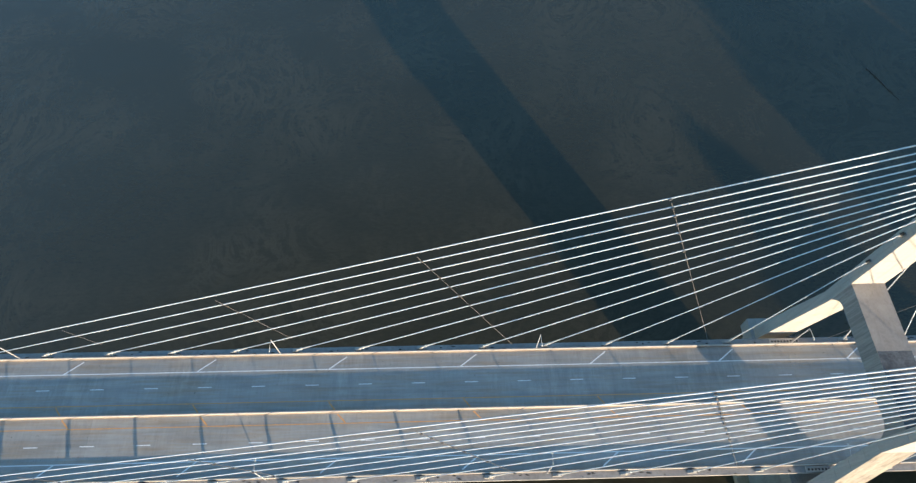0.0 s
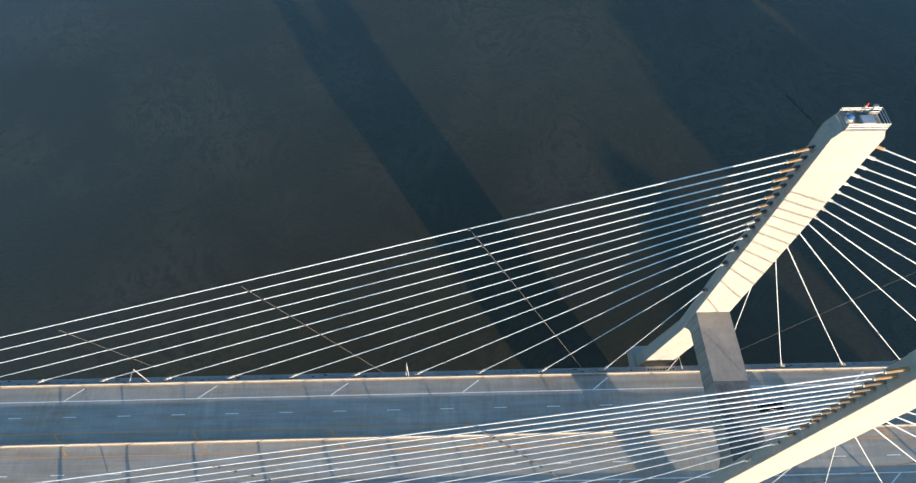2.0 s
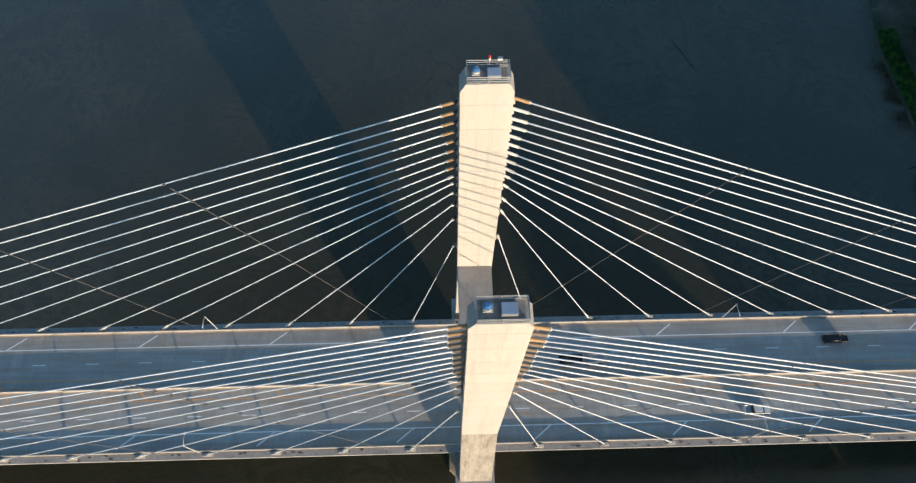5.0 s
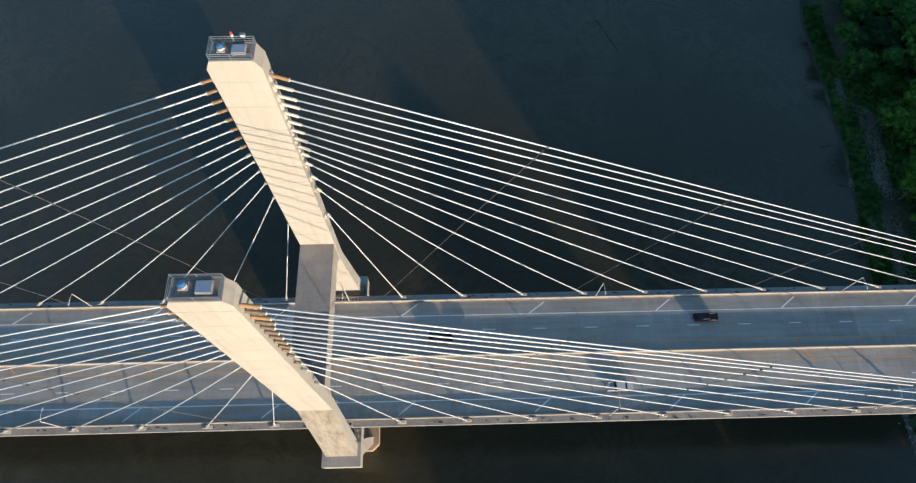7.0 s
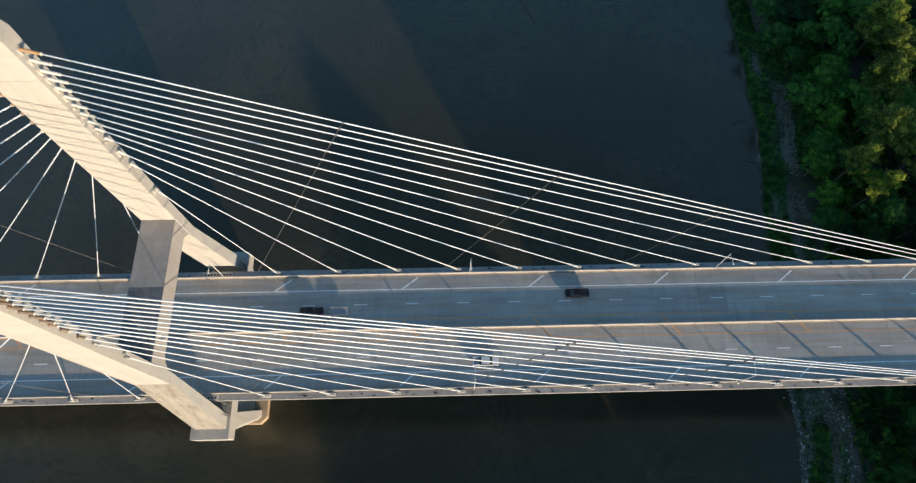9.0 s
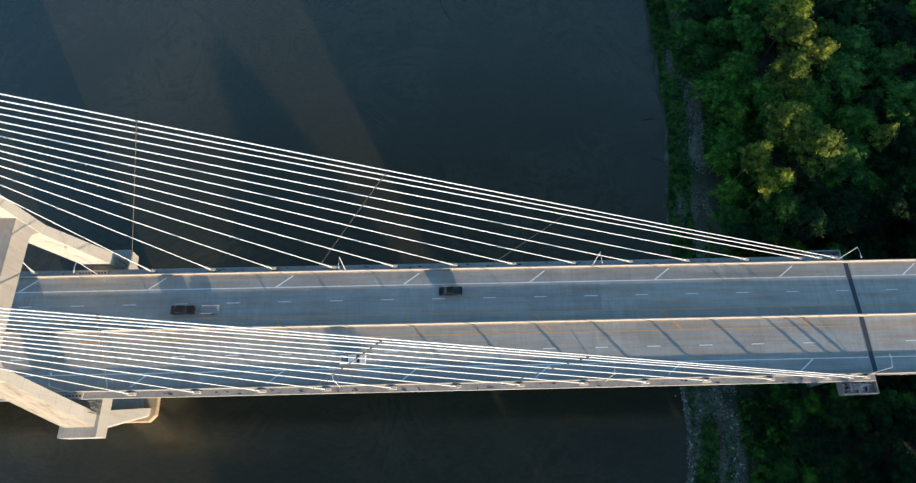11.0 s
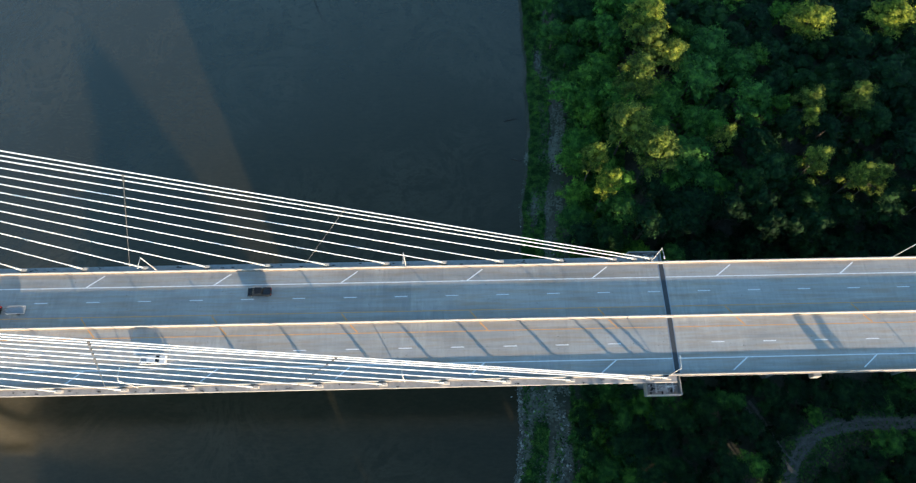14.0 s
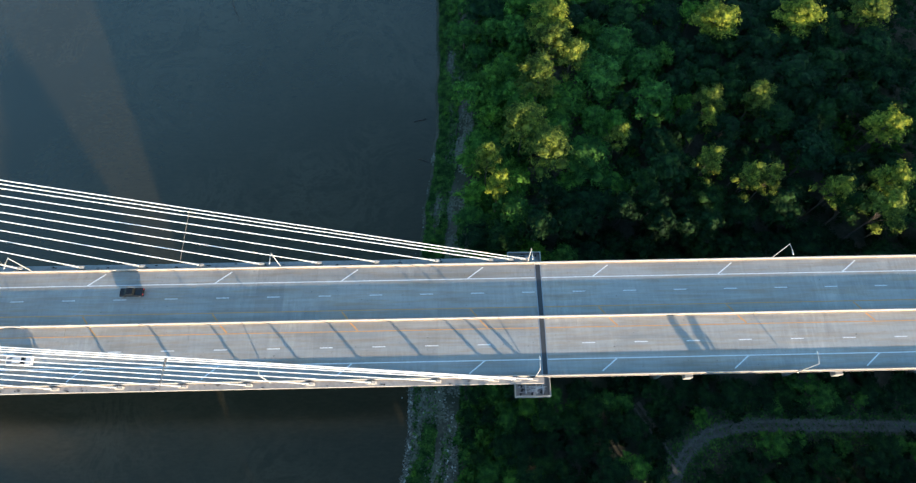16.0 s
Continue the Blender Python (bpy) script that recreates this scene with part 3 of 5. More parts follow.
# ---- stay cables ----
for s in (1, -1):
    for way, face, tops, feet in ((1, TX1, RIGHT_TOP, DECK_RIGHT), (-1, TX0, LEFT_TOP, DECK_LEFT)):
        for k, (z, x) in enumerate(zip(tops, feet)):
            top, foot = Vector((face + way * 0.65, stay_y(z, s, way), z)), Vector((x, s * 14.6, STAY_FOOT_Z))
            d = (foot - top).normalized()
            top = top - d * 0.7
            length = (foot - top).length
            sag = 0.0022 * length
            pts = [top + d * length * f - Vector((0, 0, sag * 4 * f * (1 - f))) for f in (0, 0.12, 0.25, 0.4, 0.5, 0.6, 0.75, 0.88, 1)]
            stay = thing("stay_cable", "white sheathed stay cable from tower to deck edge", "stay cable", group="stay cables")
            part("sheath", bar(pts, 0.102 if k > 2 else 0.092, 8), SHEATH, stay, smooth=True)
            tan = (k == 13 if way == 1 else k > 5) if s > 0 else k in (13, 11) if way == 1 else k > 11
            brown = s < 0 and k > 1 and not tan
            reach = (2.4 if k > 9 else 1.8 if k > 4 else 1.1) * (0.88 if s < 0 else 1.0)
            part("tower_sleeve", bar([top, top + d * reach], 0.24 if s < 0 else 0.22, 10), TAN if tan else BROWN if brown else PALE_SLEEVE if s > 0 else STEEL, stay, "tan sleeve" if tan else "brown sleeve" if brown else "grey sleeve")
            # dark collar drawn for the shade in the recess where the sleeve starts
            if way < 0 < s:
                part("recess_shade", bar([top, top + d * 0.75], 0.27, 10), DARK_STEEL, stay, "dark collar for the recess's shade")
            part("sleeve_rim", bar([top + d * (reach - 0.02), top + d * (reach + 0.12)], 0.27 if s < 0 else 0.25, 10), PALE_SLEEVE, stay)
            part("deck_pipe", bar([foot - d * 3.9, foot - d * 3.75, foot - d * 1.2, foot], (0.115, 0.145, 0.17, 0.21), 10), PALE_SLEEVE, stay)
            part("collar", bar([foot - d * 1.25, foot - d * 1.1], 0.33, 8), PALE_SLEEVE, stay, "pale bolted flange")
            # block on the edge beam that holds the pipe
            blk = loft([[(x - 0.9 * way, s * 14.6 + e, -0.32), (x + 1.3 * way, s * 14.6 + e, -0.32), (x + 1.1 * way, s * 14.6 + e, 0.45), (x + 0.25 * way, s * 14.6 + e, 0.75), (x - 0.75 * way, s * 14.6 + e, 0.1)] for e in (-0.3, 0.3)])
            part("anchor_block", blk, RAW, stay)

# ropes that tie the stays together
TIES = [((40.6, 63.2), (10.5, 1.0)), ((76.0, 46.8), (55.4, 1.0)), ((111.8, 30.5), (97.9, 1.4)), ((-45.7, 61.6), (-18.1, 1.0)), ((-85.2, 45.6), (-64.7, 0.9)), ((-125.4, 29.0), (-115.1, 7.9)), ((-162.5, 15.0), (-158.2, 6.5))]
for s in (1, -1):
    for (xa, za), (xb, zb) in TIES:
        tie = thing("cross_tie", "thin dark rope tying the stay cables together", "cable tie", group="cross ties")
        part("rope", bar([(xa, s * 14.85, za), (xb, s * 14.65, zb)], 0.045, 6), ROPE, tie)
        way, face, tops, feet = (1, TX1, RIGHT_TOP, DECK_RIGHT) if xa > 0 else (-1, TX0, LEFT_TOP, DECK_LEFT)
        for z, x in zip(tops, feet):
            # where the rope meets the stay
            ax, az, bx, bz = face, z, x, STAY_FOOT_Z
            den = (xb - xa) * (bz - az) - (zb - za) * (bx - ax)
            f = ((ax - xa) * (bz - az) - (az - za) * (bx - ax)) / den
            if -0.02 < f < 1:
                px, pz = xa + f * (xb - xa), za + f * (zb - za)
                n = Vector((bx - ax, 0, bz - az)).normalized()
                p = Vector((px, s * 14.8, pz - 0.1))
                part("clamp", bar([p - n * 0.2, p + n * 0.2], 0.165, 8), CLAMP, tie)

# ---- platforms on the tower heads ----


def head_gear(s):
    top = HEAD_TOP[s]
    lo, hi = sorted(s * y for y in leg_y(top, s))
    r = thing("guard_rail", "grey galvanised guard rail round the tower platform", "railing", pose(TXC + 0.08, 0, top), "tower guard rails")
    x0, x1 = -2.55, 2.55
    spots = [(x, y) for x in (x0, 0.0, x1) for y in (lo + 0.05, hi - 0.05)]
    for x, y in spots:
        part("post", bar([(x, y, -0.02), (x, y, 1.15)], 0.05, 6), STEEL, r)
    for h in (0.42, 0.8, 1.13):
        for a, b in (((x0, lo + 0.05), (x1, lo + 0.05)), ((x0, hi - 0.05), (x1, hi - 0.05)), ((x0, lo + 0.05), (x0, hi - 0.05)), ((x1, lo + 0.05), (x1, hi - 0.05))):
            part("rail", bar([(*a, h), (*b, h)], 0.045, 6), STEEL, r)
    for a, b in (((x0, lo + 0.05), (x1, lo + 0.05)), ((x0, hi - 0.05), (x1, hi - 0.05))):
        part("toe_board", box(a[0], b[0], a[1] - 0.015, a[1] + 0.015, 0.02, 0.22), STEEL, r)
    mid = (lo + hi) / 2
    c = thing("beacon_drum", "round blue topped drum on the tower platform", "beacon", pose(TXC - 1.35, mid + 0.4, top), "platform gear")
    part("pedestal", box(-0.5, 0.5, -0.5, 0.45, 0, 0.16, bevel=0.02), BARRIER, c)
    part("drum", bar([(0, 0, 0.16), (0, 0, 0.55)], 0.45, 16), PALE_SLEEVE, c)
    part("cap", bar([(0, 0, 0.55), (0, 0, 0.66), (0, 0, 0.8)], (0.5, 0.45, 0.2), 16), BLUE, c, "domed blue cap")
    h = thing("access_hatch", "raised hatch with pale blue sheet lid", "hatch", pose(TXC + 0.8, mid + 0.15, top), "platform gear")
    part("curb", box(-0.82, 0.82, -0.68, 0.68, 0, 0.4, bevel=0.03), BARRIER, h)
    part("lid", box(-0.8, 0.8, -0.62, 0.66, 0.4, 0.46, bevel=0.02), HATCH, h, "flat pale blue lid")
    if s > 0:
        m = thing("warning_light", "red and white aviation warning light on a short mast", "warning light", pose(TXC + 0.25, hi - 0.2, top))
        part("base", box(-0.16, 0.16, -0.16, 0.16, 0, 0.06, bevel=0.02), STEEL, m)
        part("mast", bar([(0, 0, 0.05), (0, 0, 1.35)], 0.05, 8), STEEL, m)
        part("body", bar([(0, 0, 1.3), (0, 0, 1.38), (0, 0, 1.68), (0, 0, 1.72)], (0.1, 0.17, 0.17, 0.12), 12), PALE_SLEEVE, m)
        part("red_lens", bar([(0, 0, 1.72), (0, 0, 1.98), (0, 0, 2.1)], (0.16, 0.15, 0.06), 12), RED, m, "red lens")
        w = thing("white_box", "small white equipment box on a bracket", "equipment box", pose(TXC + 1.5, hi - 0.2, top))
        part("bracket", bar([(0, 0, 0), (0, 0, 1.3)], 0.045, 6), STEEL, w)
        part("case", box(-0.27, 0.27, -0.16, 0.16, 1.3, 1.66, bevel=0.03), PALE_SLEEVE, w)
        part("hood", box(-0.3, 0.3, -0.19, 0.19, 1.66, 1.69), STEEL, w)


HATCH = plain("hatch_sheet", (0.36, 0.45, 0.58), 0.3, 0.2, 0.15, 3.0)
for s in (1, -1):
    head_gear(s)

# stair cages and brackets at the tower's feet
for s in (1, -1):
    c = thing("access_stair", "galvanised steel open stair cage at the tower foot", "stair", pose(4.8, 17.6 if s > 0 else -16.7, SHOULDER), "tower stairs")
    for x in (-0.5, 0.15, 0.55):
        for y in (-1.3, -0.2, 1.2):
            part("post", bar([(x, y, 0), (x, y, (5.6 if s > 0 else 4.2) + 0.5 * y * s * -1)], 0.06, 6), CAGE, c)
    for k in range(8 if s > 0 else 6):
        z = 0.4 + 0.75 * k
        for p, q in (((-0.5, -1.3), (0.55, -1.3)), ((-0.5, 1.2), (0.55, 1.2)), ((0.55, -1.3), (0.55, 1.2))):
            part("rail", bar([(*p, z), (*q, z)], 0.045, 6), CAGE, c)
    for k in range(14):
        y = -1.1 + 0.17 * k
        part("tread", box(-0.4, 0.1, y, y + 0.09, 0.3 + 0.27 * (k if s < 0 else 13 - k), 0.34 + 0.27 * (k if s < 0 else 13 - k)), STEEL, c)
    for x in (-0.45, 0.12):
        ends = [(x, -1.2, 0.2), (x, 1.2, 3.9)] if s < 0 else [(x, 1.2, 0.2), (x, -1.2, 3.9)]
        part("stringer", bar(ends, 0.07, 6), STEEL, c)
    box_ob = tagged(new("control_box", mesh_of("control_box", box(-0.3, 0.3, -0.7, 0.7, 0, 1.9, bevel=0.05), CAGE)), "tall dark grey control cabinet at the tower foot", "box", "tower control boxes")
    box_ob.matrix_basis = pose(4.98, s * 14.9, SHOULDER)

# walkway grating beside the far leg
for s in (1, -1):
    g = thing("drain_grating", "pierced tan steel grating beside the tower leg", "grating", pose(0.7, s * 14.6, -0.27), "tower gratings")
    part("plate", box(-3.6, 3.6, -0.62, 0.62, 0.0, 0.30, bevel=0.03), BARRIER, g)
    for k in range(9):
        part("slot", box(-3.2 + 0.75 * k, -2.75 + 0.75 * k, -0.35, 0.1, 0.298, 0.31), GRIME, g)

# ---- approach piers ----


def pier(x, wide, top, label):
    p = thing("viaduct_pier", label, "pier", kind="structure")
    z = land(x, 0)
    part("cap", box(x - 0.9, x + 0.9, -wide, wide, top - 2.2, top, bevel=0.08), RAW, p)
    for y in (-9.5, 0, 9.5):
        part("column", bar([(x, y, z - 1.0), (x, y, top - 2.1)], 1.0, 18), RAW, p, smooth=False)


for k in range(7):
    pier(218.6 + 35.2 * k, 14.5, -2.65, "grey concrete viaduct pier with three round columns")

end = thing("anchor_pier", "broad concrete anchor pier with shallow open trough", "pier", kind="structure")
part("wall_block", box(180.8, 185.2, -12.5, 12.5, -32, -5.2, bevel=0.1), RAW, end)
for s in (1, -1):
    lo, hi = (13.0, 17.9) if s > 0 else (-17.9, -13.0)
    part("trough_floor", box(178.0, 186.3, lo, hi, -5.2, -4.4), RAW, end)
    for a in ((178.0, 178.22, lo, hi), (186.08, 186.3, lo, hi), (178.22, 186.08, hi - 0.22, hi) if s > 0 else (178.22, 186.08, lo, lo + 0.22)):
        part("trough_rim", box(*a, -4.4, -3.0, bevel=0.04), BARRIER, end, "pale concrete rim")
rnd = random.Random(5)
PALE_SCRAP = plain("pale_scrap", (0.72, 0.71, 0.68), 0.7, 0, 0.4, 3.0)
for s in (1, -1):
    for k in range(46):
        x, y = rnd.uniform(178.8, 185.6), s * rnd.uniform(15.2, 17.4)
        w, h = rnd.uniform(0.12, 0.5), rnd.uniform(0.1, 0.4)
        rubble = tagged(new("rubble", mesh_of("rubble", box(-w, w, -w * 0.6, w * 0.6, 0, h, bevel=0.05), rnd.choice((PALE_SCRAP, LEDGE, RAW, DARK_STEEL)))), "loose broken concrete lump in the pier trough", "rubble", "trough rubble")
        rubble.matrix_basis = pose(x, y, -4.41, 0, 0, rnd.uniform(0, 180))
    for k in range(9):
        n, y = rnd.uniform(1.5, 5.0), s * rnd.uniform(15.3, 17.2)
        x = rnd.uniform(178.8, 185.6 - n)
        r = rnd.uniform(0.05, 0.11)
        pipe = tagged(new("drain_pipe", mesh_of("drain_pipe", bar([(0, 0, 0), (n * 0.5, rnd.uniform(-0.2, 0.2), 0.02), (n, rnd.uniform(-0.5, 0.5), 0)], r, 8), PALE_SCRAP)), "pale loose pipe lying in the pier trough", "pipe", "trough pipes")
        pipe.matrix_basis = pose(x, y, -4.05 + 0.02 * k)
    for x in (180.6, 183.1, 184.6):
        brace = tagged(new("bearing_frame", mesh_of("bearing_frame", box(-0.14, 0.14, -1.5, 1.5, 0, 0.5, bevel=0.03), PALE_SCRAP)), "pale steel bearing frame across the pier trough", "frame", "trough frames")
        brace.matrix_basis = pose(x, s * 15.7, -4.41)

# ---- street lamps ----


def street_lamp():
    a = thing("street_lamp", "slim pale steel street lamp on the parapet", "street lamp", pose(0, 0, 0), "street lamps")
    part("base_plate", box(-0.25, 0.25, -0.25, 0.25, 0, 0.08, bevel=0.02), STEEL, a)
    part("pole", bar([(0, 0, 0), (0, 0, 5), (0, 0, 9.2)], (0.13, 0.10, 0.075), 10), POLE, a, smooth=True)
    part("arm", bar([(0, 0, 8.9), (0, -0.5, 9.25), (0, -1.4, 9.45), (0, -2.1, 9.45)], 0.055, 8), POLE, a, smooth=True)
    body = part("luminaire", loft([[(w * math.cos(t), y + 0, 9.42 + h * math.sin(t)) for t in (0, 0.8, 1.57, 2.35, 3.14, 3.9, 4.71, 5.5)] for y, w, h in ((-2.0, 0.06, 0.05), (-2.15, 0.17, 0.1), (-2.6, 0.19, 0.11), (-2.85, 0.08, 0.05))]), POLE, a, smooth=True)
    part("lens", box(-0.13, 0.13, -2.7, -2.2, 9.30, 9.33), PALE_SLEEVE, body)
    return a


lamp_one = street_lamp()
first = True
for k in range(9):
    for s in (1, -1):
        m = pose(-179.9 + 60.4 * k, s * 14.0, -0.26 if k < 7 else -0.36, 0, 0, 0 if s > 0 else 180)
        if k == 3:
            m = pose(2.1, s * 14.05, 0.05, 0, 0, 0 if s > 0 else 180)
        if first:
            lamp_one.matrix_basis, first = m, False
        else:
            copy_thing(lamp_one, m)

# ---- vehicles ----


def vehicle(kind, label, at, paint, length, width, roof, nose, cab, tail):
    """A car from its side outline: bonnet, cabin and tail along its length."""
    v = thing(kind, label, kind.replace("_", " "), at)
    h, w = length / 2, width / 2
    low = loft([[(x, y * f, z) for x, z in ((-h, 0.35), (h, 0.35), (h, 0.75), (h - 0.15, nose), (cab[1] + 0.5, nose + 0.1), (cab[0] - 0.3, tail), (-h + 0.1, tail), (-h, 0.8))] for y, f in ((-w, 0.97), (-w + 0.08, 1.0), (w - 0.08, 1.0), (w, 0.97))])
    part("body", low, paint, v)
    g = loft([[(cab[0] - 0.45, y, tail - 0.02), (cab[1] + 0.75, y, nose + 0.06), (cab[1], y * 0.86, roof - 0.06), (cab[0], y * 0.86, roof - 0.06)] for y in (-w + 0.08, w - 0.08)])
    part("windows", g, GLASS, v, "dark glass")
    part("roof", box(cab[0] - 0.05, cab[1] + 0.05, -w * 0.83, w * 0.83, roof - 0.08, roof, bevel=0.03), paint, v)
    for x in (-h + 0.9, h - 0.9):
        for y in (-w + 0.1, w - 0.1):
            wheel = part("wheel", bar([(x, y - 0.11, 0.34), (x, y + 0.11, 0.34)], 0.34, 16), TYRE, v)
            part("rim", bar([(x, y - 0.12, 0.34), (x, y + 0.12, 0.34)], 0.19, 12), STEEL, wheel)
    for y in (-w + 0.3, w - 0.3):
        part("headlight", box(h - 0.06, h + 0.01, y - 0.2, y + 0.2, 0.62, 0.78), PALE_SLEEVE, v)
        part("tail_light", box(-h - 0.01, -h + 0.05, y - 0.15, y + 0.15, 0.75, 0.95), RED, v)
    return v


pickup = vehicle("pickup_truck", "black pickup truck driving along the road", pose(87.2, 7.9, road_z(7.9) + 0.012, 0, 0, 180), BLACK_PAINT, 5.6, 1.95, 1.85, 1.08, (-0.6, 0.9), 1.05)
white = vehicle("pickup_truck", "white crew cab pickup truck with an open bed", pose(64.5, -8.0, road_z(8.0) + 0.012), WHITE_CAR, 6.0, 2.0, 1.9, 1.1, (-0.9, 0.9), 1.1)
for truck, front in ((pickup, -0.95), (white, -1.3)):
    # the open bed behind the cab: a sunk dark floor between the side walls
    part("bed_floor", box(-2.65, front, -0.76, 0.76, 1.09, 1.112), DARK_STEEL if truck is pickup else BED, truck, "grey bed liner")
    for y in (-0.86, 0.86):
        part("bed_side", box(-2.75, front, y - 0.09, y + 0.09, 1.05, 1.3, bevel=0.03), BLACK_PAINT if truck is pickup else WHITE_CAR, truck)
    part("tailgate", box(-2.8, -2.68, -0.85, 0.85, 1.05, 1.3, bevel=0.03), BLACK_PAINT if truck is pickup else WHITE_CAR, truck)
vehicle("pickup_truck", "black pickup truck towing a low grey trailer", pose(24.0, 4.6, road_z(4.6) + 0.012, 0, 0, 180), BLACK_PAINT, 5.6, 1.95, 1.85, 1.08, (-0.6, 0.9), 1.05)
trailer = thing("trailer", "low grey flat trailer behind a black pickup truck", "trailer", pose(30.3, 4.6, road_z(4.6) + 0.012, 0, 0, 180))
part("bed", box(-2.2, 2.0, -0.95, 0.95, 0.55, 0.68, bevel=0.02), BED, trailer)
for y in (-0.97, 0.97):
    part("side_rail", box(-2.2, 2.0, y - 0.04, y + 0.04, 0.6, 0.95, bevel=0.01), STEEL, trailer)
    tyre = part("wheel", bar([(-0.6, y * 1.06 - 0.1, 0.33), (-0.6, y * 1.06 + 0.1, 0.33)], 0.33, 14), TYRE, trailer)
    part("rim", bar([(-0.6, y * 1.06 - 0.11, 0.33), (-0.6, y * 1.06 + 0.11, 0.33)], 0.18, 10), STEEL, tyre)
part("drawbar", bar([(2.0, -0.6, 0.6), (3.4, 0, 0.55), (2.0, 0.6, 0.6)], 0.05, 6), DARK_STEEL, trailer)

# ---- woods ----


def crown_lobes(rng, radius, height, count, drop, ragged):
    """The boughs' ends: a dome of rounded lobes, highest in the middle, with ragged outer ones."""
    lobes = []
    for i in range(count):
        f = (i + 0.35) / count
        a = i * 2.399963 + rng.uniform(-0.45, 0.45)
        out = radius * 0.86 * math.sqrt(f) * rng.uniform(0.8 - 0.4 * ragged, 1.1 + 0.3 * ragged)
        r = radius * rng.uniform(0.18, 0.34) * (1.1 - 0.25 * f)
        top = height - drop * radius * f ** 1.4 - radius * rng.uniform(0.0, 0.3 + 0.5 * ragged)
        lobes.append((out * math.cos(a), out * math.sin(a), top - r * 0.8, r))
    return lobes


def leaf_cloud(rng, radius, height, count, tufts, blades, size, drop=0.85, sides=7, ragged=0.3):
    """A crown: lobes round the boughs' ends, each a dark core under many tufts of small leaf blades."""
    verts, faces = [], []
    for cx, cy, cz, r in crown_lobes(rng, radius, height, count, drop, ragged):
        c = np.array((cx, cy, cz))
        shape = np.array((rng.uniform(0.85, 1.25), rng.uniform(0.85, 1.25), rng.uniform(0.75, 1.0)))
        # core, uneven, closed below
        k = len(verts)
        for up, wide in ((0.62, 0.45), (0.2, 0.78), (-0.5, 0.62)):
            for i in range(sides):
                b = i * 2 * math.pi / sides + up
                e = rng.uniform(0.8, 1.08)
                verts.append(tuple(c + r * e * shape * np.array((wide * math.cos(b), wide * math.sin(b), up))))
        verts.append(tuple(c + r * shape * np.array((0, 0, 0.8))))
        verts.append(tuple(c + r * shape * np.array((0, 0, -0.8))))
        for i in range(sides):
            j = (i + 1) % sides
            faces.append((k + i, k + j, k + 3 * sides))
            for ring in (0, 1):
                a = k + ring * sides
                faces.append((a + i, a + sides + i, a + sides + j, a + j))
            faces.append((k + 2 * sides + j, k + 2 * sides + i, k + 3 * sides + 1))
        # tufts over the upper part of the lobe, proud by different amounts
        n = rng.normal(size=(tufts, 3))
        n[:, 2] = np.abs(n[:, 2]) * 1.1 - 0.35
        n /= np.linalg.norm(n, axis=1)[:, None]
        reach = r * rng.uniform(0.72, 1.32, (tufts, 1))
        heart = np.repeat(c + n * reach * shape, blades, 0)
        out = np.repeat(n, blades, 0)
        m = len(heart)
        spread = 0.3 * min(1.0, r / 1.2) + 0.06
        place = heart + rng.normal(size=(m, 3)) * spread * np.array((1, 1, 0.6))
        tilt = out * 0.75 + np.array((0, 0, 0.75)) + rng.normal(size=(m, 3)) * 0.55
        tilt /= np.linalg.norm(tilt, axis=1)[:, None]
        u = np.cross(tilt, rng.normal(size=(m, 3)))
        u /= np.linalg.norm(u, axis=1)[:, None]
        v = np.cross(tilt, u)
        w = size * rng.uniform(0.6, 1.35, (m, 1))
        blade = np.stack([place - u * w - v * w * 0.55, place + u * w * 1.3, place - u * w * 0.5 + v * w * 0.75], 1).reshape(-1, 3)
        k = len(verts)
        verts.extend(map(tuple, blade))
        faces.extend((k + 3 * j, k + 3 * j + 1, k + 3 * j + 2) for j in range(m))
    return verts, faces


def crown_mesh(name, seed, radius, height, count, tufts, blades, size, mat, drop, ragged):
    verts, faces = leaf_cloud(np.random.default_rng(seed), radius, height, count, tufts, blades, size, drop, 7, ragged)
    me = bpy.data.meshes.new(name)
    me.from_pydata(verts, [], faces)
    me.materials.append(mat)
    return me


def trunk_mesh(seed, radius, height):
    rng = random.Random(seed)
    bm = bar([(0, 0, -0.6), (0.1, 0, height * 0.3), (rng.uniform(-0.3, 0.3), rng.uniform(-0.3, 0.3), height * 0.62), (rng.uniform(-0.5, 0.5), 0.2, height * 0.92)], (0.32, 0.25, 0.16, 0.05), 8)
    for k in range(6):
        a, z = k * 2.4 + rng.uniform(-0.4, 0.4), height * rng.uniform(0.32, 0.62)
        e = radius * rng.uniform(0.35, 0.6)
        bar([(0, 0, z), (e * 0.5 * math.cos(a), e * 0.5 * math.sin(a), z + height * 0.13), (e * math.cos(a), e * math.sin(a), z + height * 0.2)], (0.12, 0.08, 0.03), 5, bm)
    return mesh_of("trunk", bm, BARK)


